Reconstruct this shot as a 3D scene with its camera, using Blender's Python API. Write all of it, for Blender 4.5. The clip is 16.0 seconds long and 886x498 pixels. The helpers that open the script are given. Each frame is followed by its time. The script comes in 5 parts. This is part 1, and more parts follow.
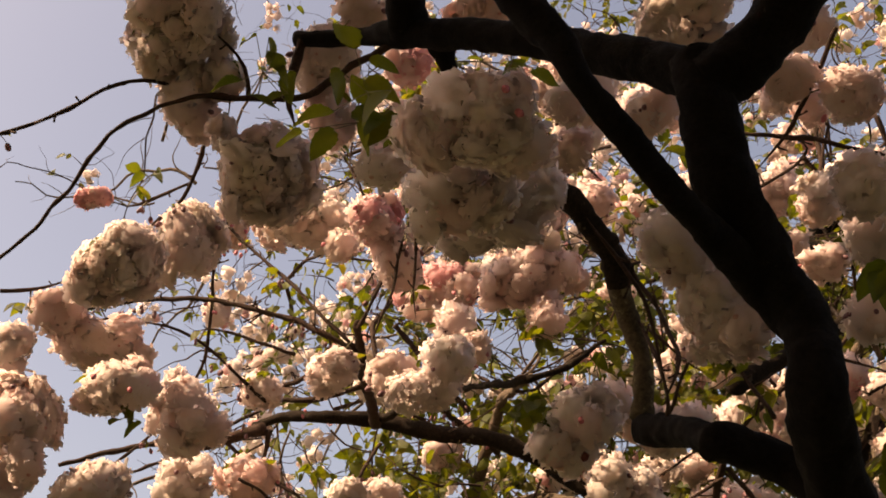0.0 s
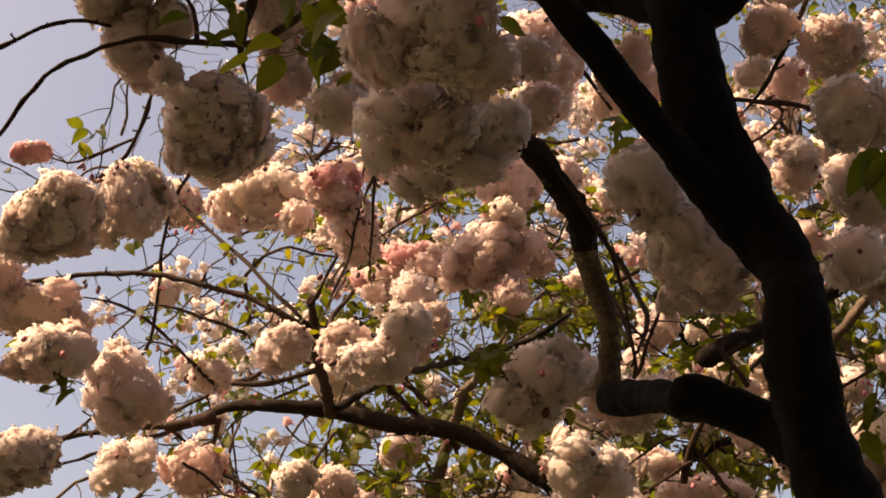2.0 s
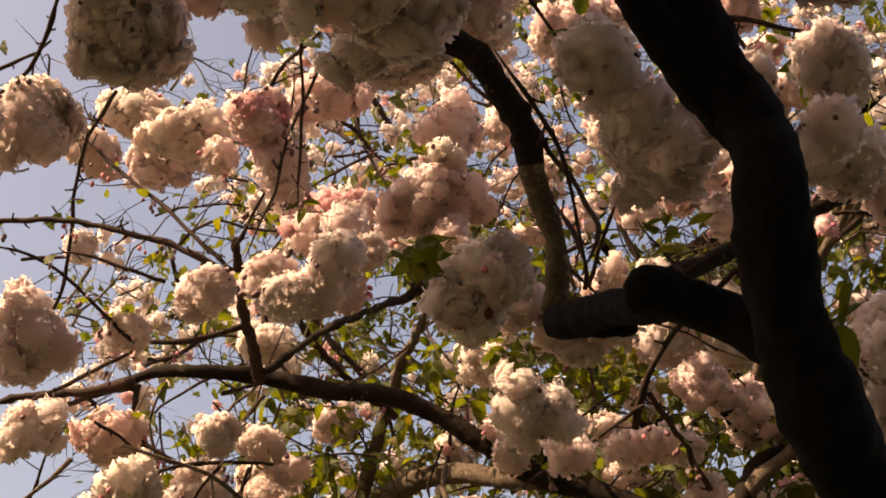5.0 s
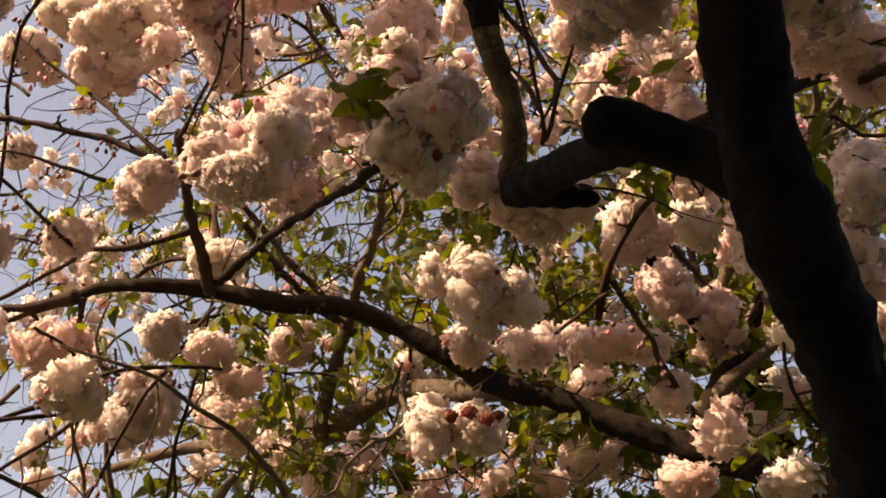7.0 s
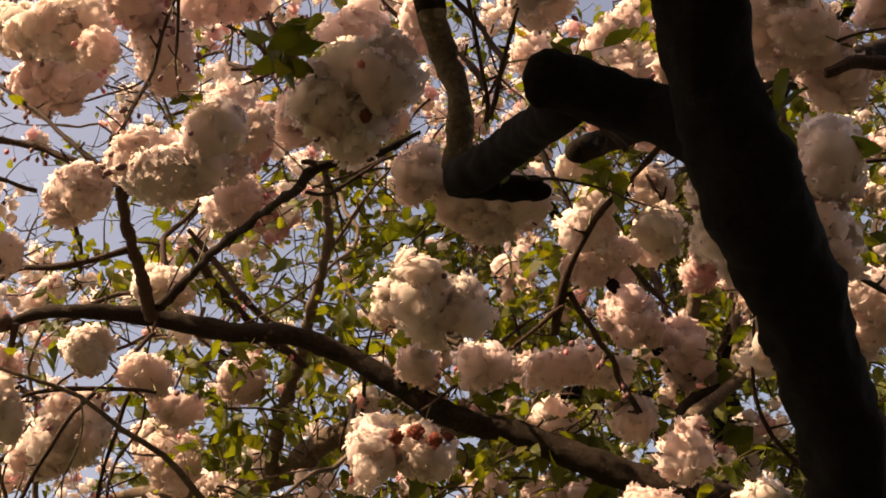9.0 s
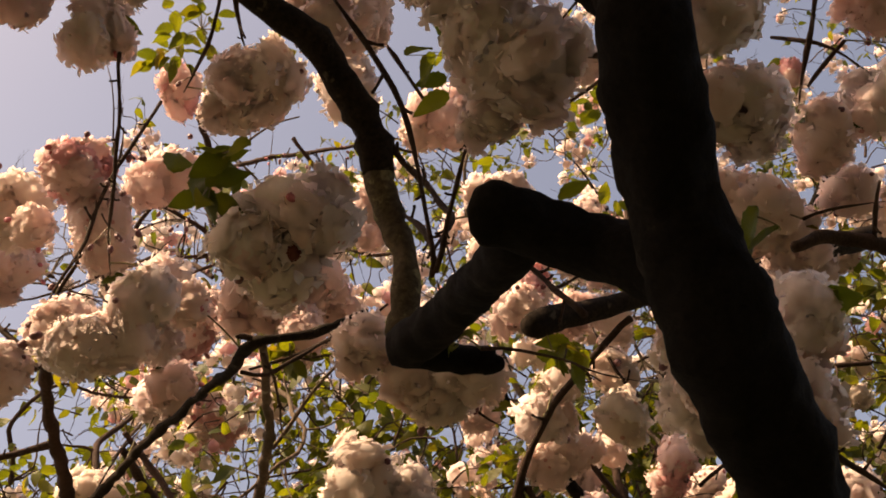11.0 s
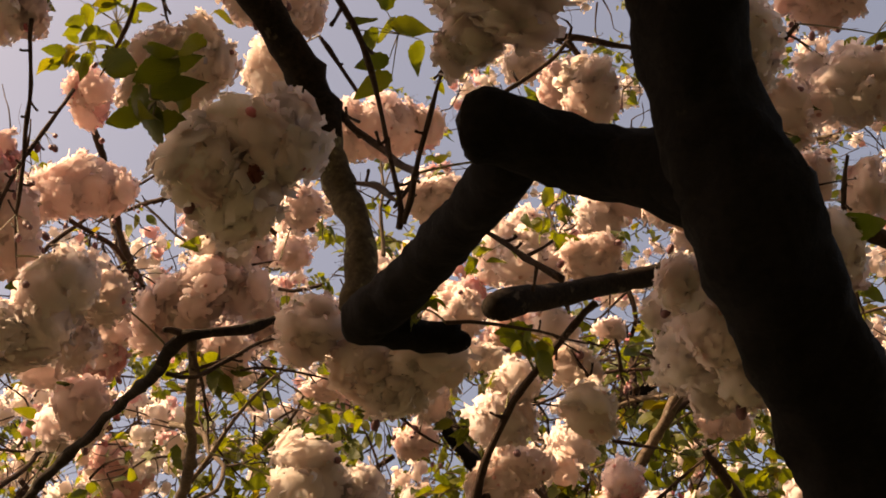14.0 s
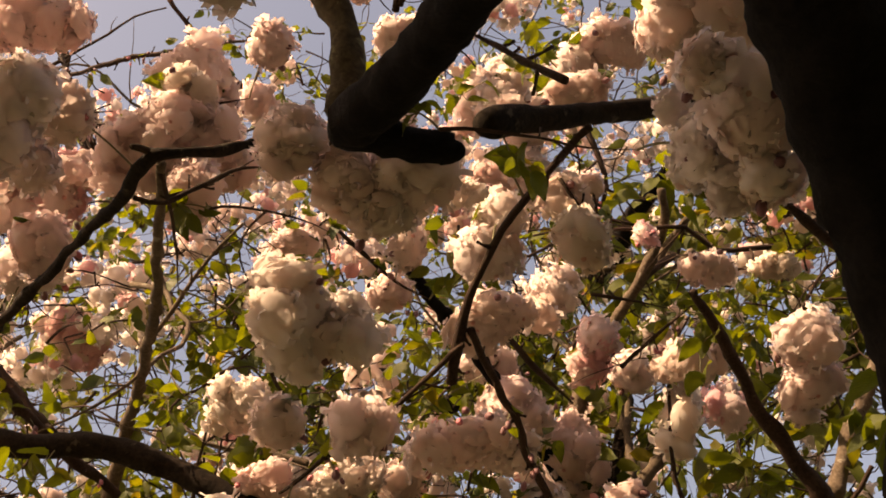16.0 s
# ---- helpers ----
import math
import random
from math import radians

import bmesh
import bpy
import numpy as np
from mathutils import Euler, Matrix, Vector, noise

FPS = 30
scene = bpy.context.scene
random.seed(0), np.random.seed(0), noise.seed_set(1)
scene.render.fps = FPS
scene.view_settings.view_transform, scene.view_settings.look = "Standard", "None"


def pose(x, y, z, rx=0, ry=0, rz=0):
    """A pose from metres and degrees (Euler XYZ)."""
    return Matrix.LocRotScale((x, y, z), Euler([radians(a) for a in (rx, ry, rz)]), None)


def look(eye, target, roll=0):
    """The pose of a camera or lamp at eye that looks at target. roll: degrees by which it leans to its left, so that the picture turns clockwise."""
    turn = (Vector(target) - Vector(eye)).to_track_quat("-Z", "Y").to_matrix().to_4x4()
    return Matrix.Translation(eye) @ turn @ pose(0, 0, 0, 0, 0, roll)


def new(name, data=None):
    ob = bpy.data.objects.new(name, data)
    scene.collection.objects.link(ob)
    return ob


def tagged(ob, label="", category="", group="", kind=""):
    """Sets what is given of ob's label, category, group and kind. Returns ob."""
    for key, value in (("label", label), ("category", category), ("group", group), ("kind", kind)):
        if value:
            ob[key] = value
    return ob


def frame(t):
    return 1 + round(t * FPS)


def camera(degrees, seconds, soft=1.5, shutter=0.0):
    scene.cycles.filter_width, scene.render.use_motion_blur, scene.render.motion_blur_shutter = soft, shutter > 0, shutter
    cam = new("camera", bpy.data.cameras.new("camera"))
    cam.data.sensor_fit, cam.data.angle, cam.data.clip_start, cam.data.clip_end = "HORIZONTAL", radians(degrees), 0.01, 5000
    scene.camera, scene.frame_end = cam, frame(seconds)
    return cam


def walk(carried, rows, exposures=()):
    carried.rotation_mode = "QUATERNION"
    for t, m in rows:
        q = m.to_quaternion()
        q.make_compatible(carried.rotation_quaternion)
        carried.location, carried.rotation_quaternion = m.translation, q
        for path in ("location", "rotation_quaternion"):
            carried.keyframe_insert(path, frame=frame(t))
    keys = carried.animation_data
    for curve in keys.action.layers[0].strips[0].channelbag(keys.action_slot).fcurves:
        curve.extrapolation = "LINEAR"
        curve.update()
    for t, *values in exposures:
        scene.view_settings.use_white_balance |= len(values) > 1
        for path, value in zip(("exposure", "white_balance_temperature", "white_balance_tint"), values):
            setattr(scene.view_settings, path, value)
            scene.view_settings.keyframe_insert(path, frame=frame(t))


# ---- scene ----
cam = camera(44.0, 16.0, soft=1.8)
PATH = [
    (0, (0.676, -0.037, 1.88), (0.166, 1.568, 2.958), -0.1),
    (0.5, (0.671, 0.011, 1.871), (0.168, 1.617, 2.951), -0.0),
    (1, (0.664, 0.061, 1.859), (0.173, 1.664, 2.949), 0.2),
    (1.5, (0.651, 0.101, 1.847), (0.183, 1.703, 2.949), -0.0),
    (2, (0.644, 0.149, 1.831), (0.196, 1.742, 2.954), -0.1),
    (2.5, (0.632, 0.193, 1.822), (0.206, 1.78, 2.962), -0.2),
    (3, (0.615, 0.235, 1.818), (0.213, 1.82, 2.968), -0.8),
    (3.5, (0.598, 0.28, 1.816), (0.22, 1.867, 2.972), -1.2),
    (3.7, (0.596, 0.295, 1.81), (0.224, 1.882, 2.969), -1.3),
    (4.4, (0.586, 0.353, 1.795), (0.236, 1.944, 2.954), -1.8),
    (5.1, (0.587, 0.408, 1.77), (0.251, 2.011, 2.918), -2.4),
    (5.8, (0.583, 0.47, 1.743), (0.262, 2.089, 2.873), -3.1),
    (6, (0.577, 0.484, 1.735), (0.264, 2.107, 2.861), -3.3),
    (6.5, (0.57, 0.538, 1.718), (0.271, 2.174, 2.829), -3.9),
    (7, (0.571, 0.585, 1.7), (0.279, 2.232, 2.795), -3.9),
    (7.5, (0.572, 0.631, 1.683), (0.291, 2.281, 2.778), -4.1),
    (8, (0.573, 0.674, 1.679), (0.308, 2.319, 2.785), -4.4),
    (8.5, (0.58, 0.722, 1.676), (0.331, 2.345, 2.818), -4.5),
    (9, (0.587, 0.771, 1.676), (0.359, 2.358, 2.872), -4.6),
    (9.5, (0.586, 0.816, 1.68), (0.39, 2.352, 2.945), -5.2),
    (10, (0.596, 0.866, 1.682), (0.423, 2.328, 3.035), -4.9),
    (10.2, (0.6, 0.883, 1.684), (0.439, 2.306, 3.079), -4.8),
    (10.9, (0.592, 0.937, 1.695), (0.486, 2.265, 3.188), -6.2),
    (11.6, (0.559, 0.977, 1.714), (0.526, 2.245, 3.259), -9.5),
    (12.3, (0.529, 1.019, 1.723), (0.554, 2.259, 3.292), -12.0),
    (12.5, (0.526, 1.031, 1.724), (0.561, 2.265, 3.297), -12.3),
    (13, (0.51, 1.067, 1.723), (0.576, 2.291, 3.304), -13.2),
    (13.5, (0.491, 1.102, 1.72), (0.586, 2.325, 3.299), -14.0),
    (14, (0.475, 1.138, 1.723), (0.591, 2.373, 3.292), -14.6),
    (14.5, (0.454, 1.176, 1.726), (0.593, 2.44, 3.27), -14.9),
    (15, (0.436, 1.212, 1.724), (0.592, 2.51, 3.237), -14.9),
    (15.5, (0.424, 1.242, 1.724), (0.587, 2.584, 3.199), -15.0),
    (16, (0.411, 1.28, 1.726), (0.58, 2.656, 3.166), -15.3),
]
walk(cam, [(t, look(eye, target, roll)) for t, eye, target, roll in PATH], exposures=((0, 1.54, 9600, 23), (9, 1.60, 9600, 23), (16, 1.69, 10600, 23)))

# ---- light ----
SUN_TO = Vector((-0.53, -0.40, 0.75)).normalized()
world = bpy.data.worlds.new("sky")
scene.world = world
world.use_nodes = True
wn = world.node_tree
sky = wn.nodes.new("ShaderNodeTexSky")
sky.sky_type, sky.sun_disc = "NISHITA", False
sky.sun_elevation = math.asin(SUN_TO.z)
sky.sun_rotation = math.atan2(SUN_TO.x, SUN_TO.y)
sky.air_density, sky.dust_density, sky.ozone_density = 1.0, 4.0, 1.0
wn.nodes["Background"].inputs["Strength"].default_value = 0.084
wn.links.new(sky.outputs["Color"], wn.nodes["Background"].inputs["Color"])
sun_data = bpy.data.lights.new("sun", "SUN")
sun_data.energy, sun_data.angle, sun_data.color = 3.2, radians(0.5), (1.0, 0.895, 0.73)
sun = new("sun", sun_data)
sun.matrix_world = look((0, 0, 12), Vector((0, 0, 12)) - SUN_TO)


# ---- materials ----
def material(name):
    m = bpy.data.materials.new(name)
    m.use_nodes = True
    nt = m.node_tree
    nt.nodes.clear()
    return m, nt, nt.nodes.new("ShaderNodeOutputMaterial")


def node(nt, kind, **inputs):
    n = nt.nodes.new(kind)
    for key, value in inputs.items():
        n.inputs[key.replace("_", " ")].default_value = value
    return n


def ramp(nt, fac, stops):
    r = nt.nodes.new("ShaderNodeValToRGB")
    while len(r.color_ramp.elements) < len(stops):
        r.color_ramp.elements.new(0.5)
    for e, (pos, col) in zip(r.color_ramp.elements, stops):
        e.position, e.color = pos, (*col, 1)
    nt.links.new(fac, r.inputs["Fac"])
    return r.outputs["Color"]


def mix(nt, fac, a, b, blend="MIX"):
    n = nt.nodes.new("ShaderNodeMix")
    n.data_type, n.blend_type = "RGBA", blend
    for sock, value in ((n.inputs["Factor"], fac), (n.inputs[6], a), (n.inputs[7], b)):
        if isinstance(value, bpy.types.NodeSocket):
            nt.links.new(value, sock)
        else:
            sock.default_value = value if isinstance(value, float) else (*value, 1)
    return n.outputs[2]


def thin(name, colour_of, glow, rough, through_share):
    """A thin sheet (petal, leaf): a soft surface that lets part of the light through."""
    m, nt, out = material(name)
    col, glow_col, bump = colour_of(nt)
    bsdf = node(nt, "ShaderNodeBsdfPrincipled", Roughness=rough)
    bsdf.inputs["Specular IOR Level"].default_value = glow
    trans = nt.nodes.new("ShaderNodeBsdfTranslucent")
    share = node(nt, "ShaderNodeMixShader", Fac=through_share)
    nt.links.new(col, bsdf.inputs["Base Color"])
    nt.links.new(glow_col, trans.inputs["Color"])
    if bump:
        nt.links.new(bump, bsdf.inputs["Normal"])
        nt.links.new(bump, trans.inputs["Normal"])
    nt.links.new(bsdf.outputs[0], share.inputs[1])
    nt.links.new(trans.outputs[0], share.inputs[2])
    nt.links.new(share.outputs[0], out.inputs["Surface"])
    return m


def petal_material(name, tip, mid, heart):
    def colours(nt):
        uv = nt.nodes.new("ShaderNodeUVMap")
        sep = nt.nodes.new("ShaderNodeSeparateXYZ")
        nt.links.new(uv.outputs[0], sep.inputs[0])
        along = ramp(nt, sep.outputs["Y"], [(0.0, heart), (0.3, mid), (0.85, tip), (1.0, mid)])
        geo = nt.nodes.new("ShaderNodeNewGeometry")
        isle = ramp(nt, geo.outputs["Random Per Island"], [(0.0, (0.97, 0.94, 0.92)), (0.5, (1, 0.98, 0.97)), (0.93, (1.0, 0.95, 0.93)), (1.0, (0.94, 0.88, 0.82))])
        info = nt.nodes.new("ShaderNodeObjectInfo")
        own = ramp(nt, info.outputs["Random"], [(0.0, (1, 0.93, 0.9)), (0.5, (1, 1, 1)), (1.0, (0.97, 0.97, 0.9))])
        tex = node(nt, "ShaderNodeTexNoise", Scale=420.0, Detail=3.0)
        vein = ramp(nt, tex.outputs[0], [(0.3, (0.95, 0.94, 0.93)), (0.7, (1, 1, 1))])
        c = mix(nt, 1.0, mix(nt, 1.0, mix(nt, 1.0, along, isle, "MULTIPLY"), own, "MULTIPLY"), vein, "MULTIPLY")
        warm = mix(nt, 1.0, c, (1.0, 0.955, 0.94), "MULTIPLY")
        b = node(nt, "ShaderNodeBump", Strength=0.12, Distance=0.001)
        nt.links.new(tex.outputs[0], b.inputs["Height"])
        return c, warm, b.outputs[0]
    return thin(name, colours, 0.04, 0.9, 0.5)


PETAL = [petal_material("petal_cream", (0.94, 0.88, 0.875), (0.93, 0.855, 0.85), (0.78, 0.56, 0.50)),
         petal_material("petal_blush", (0.93, 0.83, 0.82), (0.92, 0.79, 0.785), (0.74, 0.45, 0.43)),
         petal_material("petal_pink", (0.90, 0.64, 0.67), (0.86, 0.52, 0.56), (0.60, 0.18, 0.22)),
         petal_material("petal_red", (0.30, 0.11, 0.085), (0.25, 0.08, 0.065), (0.18, 0.05, 0.04))]


def leaf_material(name, young, old, back):
    def colours(nt):
        info = nt.nodes.new("ShaderNodeObjectInfo")
        geo = nt.nodes.new("ShaderNodeNewGeometry")
        add = nt.nodes.new("ShaderNodeMath")
        add.operation = "ADD"
        nt.links.new(info.outputs["Random"], add.inputs[0])
        nt.links.new(geo.outputs["Random Per Island"], add.inputs[1])
        half = nt.nodes.new("ShaderNodeMath")
        half.operation = "FRACT"
        nt.links.new(add.outputs[0], half.inputs[0])
        base = ramp(nt, half.outputs[0], [(0.0, old), (0.55, young), (0.85, young), (1.0, back)])
        uv = nt.nodes.new("ShaderNodeUVMap")
        wave = node(nt, "ShaderNodeTexWave", Scale=9.0, Distortion=1.5, Detail=2.0)
        wave.bands_direction = "DIAGONAL"
        nt.links.new(uv.outputs[0], wave.inputs["Vector"])
        vein = ramp(nt, wave.outputs["Fac"], [(0.0, (0.8, 0.85, 0.75)), (0.4, (1, 1, 1))])
        tex = node(nt, "ShaderNodeTexNoise", Scale=60.0, Detail=4.0)
        blot = ramp(nt, tex.outputs[0], [(0.35, (0.75, 0.78, 0.7)), (0.65, (1.05, 1.05, 1.0))])
        c = mix(nt, 1.0, mix(nt, 1.0, base, vein, "MULTIPLY"), blot, "MULTIPLY")
        through_c = mix(nt, 1.0, c, (1.5, 1.42, 0.5), "MULTIPLY")
        b = node(nt, "ShaderNodeBump", Strength=0.4, Distance=0.002)
        nt.links.new(wave.outputs["Fac"], b.inputs["Height"])
        return c, through_c, b.outputs[0]
    return thin(name, colours, 0.4, 0.45, 0.58)


LEAF = [leaf_material("leaf_green", (0.09, 0.105, 0.018), (0.055, 0.072, 0.015), (0.13, 0.12, 0.022)),
        leaf_material("leaf_young", (0.14, 0.152, 0.026), (0.095, 0.11, 0.02), (0.19, 0.135, 0.03))]


def bark_material(name, dark, light, patch, patch_from, rough=0.85, scale=1.0):
    m, nt, out = material(name)
    tc = nt.nodes.new("ShaderNodeTexCoord")
    big = node(nt, "ShaderNodeTexNoise", Scale=14.0 * scale, Detail=6.0, Roughness=0.6)
    fine = node(nt, "ShaderNodeTexNoise", Scale=110.0 * scale, Detail=6.0, Roughness=0.7)
    blot = node(nt, "ShaderNodeTexNoise", Scale=26.0 * scale, Detail=5.0, Roughness=0.65)
    uv = nt.nodes.new("ShaderNodeUVMap")
    band = node(nt, "ShaderNodeTexWave", Scale=26.0, Distortion=9.0, Detail=4.0)
    band.bands_direction = "Y"
    nt.links.new(uv.outputs[0], band.inputs["Vector"])
    for n in (big, fine, blot):
        nt.links.new(tc.outputs["Object"], n.inputs["Vector"])
    base = ramp(nt, fine.outputs[0], [(0.3, dark), (0.7, light)])
    wide = ramp(nt, big.outputs[0], [(0.3, (0.6, 0.6, 0.6)), (0.7, (1.1, 1.08, 1.05))])
    rings = ramp(nt, band.outputs["Fac"], [(0.0, (0.88, 0.86, 0.85)), (0.35, (1, 1, 1))])
    c = mix(nt, 1.0, mix(nt, 1.0, base, wide, "MULTIPLY"), rings, "MULTIPLY")
    mask = ramp(nt, blot.outputs[0], [(patch_from, (0, 0, 0)), (patch_from + 0.06, (1, 1, 1))])
    c = mix(nt, mask, c, patch)
    bsdf = node(nt, "ShaderNodeBsdfPrincipled", Roughness=rough)
    bsdf.inputs["Specular IOR Level"].default_value = 0.06
    nt.links.new(c, bsdf.inputs["Base Color"])
    b1 = node(nt, "ShaderNodeBump", Strength=0.7, Distance=0.004)
    b2 = node(nt, "ShaderNodeBump", Strength=0.12, Distance=0.0015)
    nt.links.new(fine.outputs[0], b1.inputs["Height"])
    nt.links.new(band.outputs["Fac"], b2.inputs["Height"])
    nt.links.new(b1.outputs[0], b2.inputs["Normal"])
    nt.links.new(b2.outputs[0], bsdf.inputs["Normal"])
    nt.links.new(bsdf.outputs[0], out.inputs["Surface"])
    return m


# old bark, below its real tone: the crown's shade is in the colour
BARK = bark_material("bark_old_shaded", (0.005, 0.004, 0.0036), (0.012, 0.0095, 0.008), (0.022, 0.019, 0.014), 0.68)
BARK_LICHEN = bark_material("bark_lichen", (0.05, 0.038, 0.026), (0.125, 0.098, 0.064), (0.17, 0.155, 0.095), 0.58)
# paler copy of the bark for smooth limbs, with sunlight in its colour
BARK_SUNLIT = bark_material("bark_smooth_sunlit", (0.07, 0.05, 0.036), (0.19, 0.145, 0.11), (0.26, 0.23, 0.19), 0.62)
BARK_BROWN = bark_material("bark_brown", (0.011, 0.008, 0.006), (0.036, 0.025, 0.018), (0.068, 0.056, 0.042), 0.62)
BARK_TWIG = bark_material("bark_twig", (0.026, 0.016, 0.012), (0.085, 0.052, 0.040), (0.10, 0.085, 0.07), 0.68, 0.7, 2.0)


def plain(name, a, b, scale, rough):
    m, nt, out = material(name)
    tex = node(nt, "ShaderNodeTexNoise", Scale=scale, Detail=5.0)
    bsdf = node(nt, "ShaderNodeBsdfPrincipled", Roughness=rough)
    nt.links.new(ramp(nt, tex.outputs[0], [(0.35, a), (0.65, b)]), bsdf.inputs["Base Color"])
    bump = node(nt, "ShaderNodeBump", Strength=0.3, Distance=0.002)
    nt.links.new(tex.outputs[0], bump.inputs["Height"])
    nt.links.new(bump.outputs[0], bsdf.inputs["Normal"])
    nt.links.new(bsdf.outputs[0], out.inputs["Surface"])
    return m


STALK = plain("stalk", (0.10, 0.09, 0.03), (0.16, 0.12, 0.05), 90.0, 0.6)
BUD = plain("bud", (0.42, 0.07, 0.10), (0.62, 0.22, 0.24), 120.0, 0.5)
BUD_DARK = plain("bud_dark", (0.10, 0.035, 0.04), (0.22, 0.08, 0.09), 120.0, 0.5)
CALYX = plain("calyx", (0.13, 0.05, 0.03), (0.18, 0.10, 0.05), 160.0, 0.6)
EARTH = plain("earth_and_grass", (0.025, 0.035, 0.012), (0.06, 0.055, 0.03), 2.2, 0.95)


# ---- mesh helpers ----
rng = np.random.default_rng(7)


def mesh_from(name, verts, faces, mats, uvs=None, mat_index=None, smooth=True, normals=None):
    me = bpy.data.meshes.new(name)
    me.from_pydata([tuple(v) for v in verts], [], [tuple(q) for q in faces])
    for m in mats:
        me.materials.append(m)
    if uvs is not None:
        layer = me.uv_layers.new(name="UVMap")
        loop_v = np.empty(len(me.loops), dtype=np.int32)
        me.loops.foreach_get("vertex_index", loop_v)
        layer.data.foreach_set("uv", np.asarray(uvs, dtype=np.float32)[loop_v].ravel())
    if mat_index is not None:
        me.polygons.foreach_set("material_index", np.asarray(mat_index, dtype=np.int32))
    if smooth:
        me.polygons.foreach_set("use_smooth", np.ones(len(me.polygons), dtype=bool))
    me.update()
    if normals is not None:
        me.normals_split_custom_set_from_vertices([tuple(q) for q in normals])
    return me


def unit(a):
    return a / (np.linalg.norm(a, axis=-1, keepdims=True) + 1e-12)


def vertex_normals(v, f):
    out = np.zeros_like(v)
    for q in f:
        n = np.cross(v[q[2]] - v[q[0]], v[q[-1]] - v[q[1]])
        for i in q:
            out[i] += n
    return unit(out)


def part(name, me, parent, label="", m=None):
    ob = new(name, me)
    ob.parent = parent
    if m is not None:
        ob.matrix_basis = m
    if label:
        tagged(ob, label)
    return ob


def smooth_path(pts, step):
    """Catmull-Rom through rows of x, y, z, r, resampled about every step metres."""
    p = np.asarray(pts, float)
    p = np.vstack([2 * p[0] - p[1], p, 2 * p[-1] - p[-2]])
    p[0, 3], p[-1, 3] = p[1, 3], p[-2, 3]
    rows = []
    for i in range(1, len(p) - 2):
        a, b, c, d = p[i - 1 : i + 3]
        n = max(2, int(np.linalg.norm(c[:3] - b[:3]) / step))
        for s in np.arange(n) / n:
            rows.append(0.5 * (2 * b + (c - a) * s + (2 * a - 5 * b + 4 * c - d) * s**2 + (3 * b - a - 3 * c + d) * s**3))
    rows.append(p[-2])
    return np.array(rows)


def tube(rows, sides, rough=0.0, cap=True):
    """A round, knotty tube along rows of x, y, z, r. Gives vertices, faces and uvs."""
    c, r = rows[:, :3], rows[:, 3]
    t = np.gradient(c, axis=0)
    t /= np.linalg.norm(t, axis=1)[:, None] + 1e-9
    u = np.cross(t[0], (0.3, 0.2, 0.9))
    u /= np.linalg.norm(u)
    verts, uvs, faces = [], [], []
    along = np.r_[0, np.cumsum(np.linalg.norm(np.diff(c, axis=0), axis=1))]
    for i in range(len(c)):
        u = u - t[i] * (u @ t[i])
        u /= np.linalg.norm(u)
        w = np.cross(t[i], u)
        for k in range(sides):
            a = 2 * math.pi * k / sides
            way = math.cos(a) * u + math.sin(a) * w
            q = c[i] + way * r[i]
            if rough:
                k1 = noise.noise(Vector(q) * 11.0) * 0.5 + noise.noise(Vector(q) * 34.0) * 0.45 + noise.noise(Vector(q) * 80.0) * 0.25
                q = c[i] + way * r[i] * (1 + rough * k1)
            verts.append(q)
            uvs.append((k / sides, along[i]))
    n = len(c)
    for i in range(n - 1):
        for k in range(sides):
            k2 = (k + 1) % sides
            faces.append((i * sides + k, i * sides + k2, (i + 1) * sides + k2, (i + 1) * sides + k))
    if cap:
        for i, s in ((0, -1), (n - 1, 1)):
            verts.append(c[i] + s * t[i] * r[i] * 0.35)
            uvs.append((0.5, along[i]))
            top = len(verts) - 1
            for k in range(sides):
                a, b = i * sides + k, i * sides + (k + 1) % sides
                faces.append((a, b, top) if s > 0 else (b, a, top))
    return np.array(verts), faces, np.array(uvs)


class Batch:
    """Gathers many small pieces into one mesh."""

    def __init__(self):
        self.v, self.f, self.uv, self.mi, self.nor, self.n = [], [], [], [], [], 0

    def add(self, v, f, uv, mi=0, nor=None):
        self.v.append(v)
        self.nor.append(vertex_normals(v, f) if nor is None else nor)
        self.f += [tuple(i + self.n for i in q) for q in f]
        self.uv.append(uv)
        self.mi += [mi] * len(f) if isinstance(mi, int) else list(mi)
        self.n += len(v)

    def mesh(self, name, mats):
        return mesh_from(name, np.concatenate(self.v), self.f, mats, np.concatenate(self.uv), self.mi, normals=np.concatenate(self.nor))


def ball(radius, rings, sides, r):
    """The packed inner petals of a double flower: a soft ball with overlapping ruffled edges."""
    v, uv, f = [], [], []
    ph = r.uniform(0, 6.28, 5)
    for j in range(rings + 1):
        th = math.pi * j / rings
        for i in range(sides):
            a = 2 * math.pi * i / sides
            fold = 1 + 0.045 * math.sin(2 * a + ph[0]) * math.sin(th) + 0.05 * math.sin(5 * a + ph[1] + 4 * th) * math.sin(th) + 0.035 * math.sin(7 * th + 2 * math.sin(3 * a + ph[2])) + 0.03 * r.normal() * math.sin(th)
            v.append((radius * fold * math.sin(th) * math.cos(a), radius * fold * math.sin(th) * math.sin(a), radius * fold * math.cos(th) * 0.86))
            uv.append((i / sides, 0.6 + 0.3 * math.sin(3 * a + ph[3]) * math.sin(th)))
    for j in range(rings):
        for i in range(sides):
            k = (i + 1) % sides
            f.append((j * sides + i, (j + 1) * sides + i, (j + 1) * sides + k, j * sides + k))
    return np.array(v), f, np.array(uv)


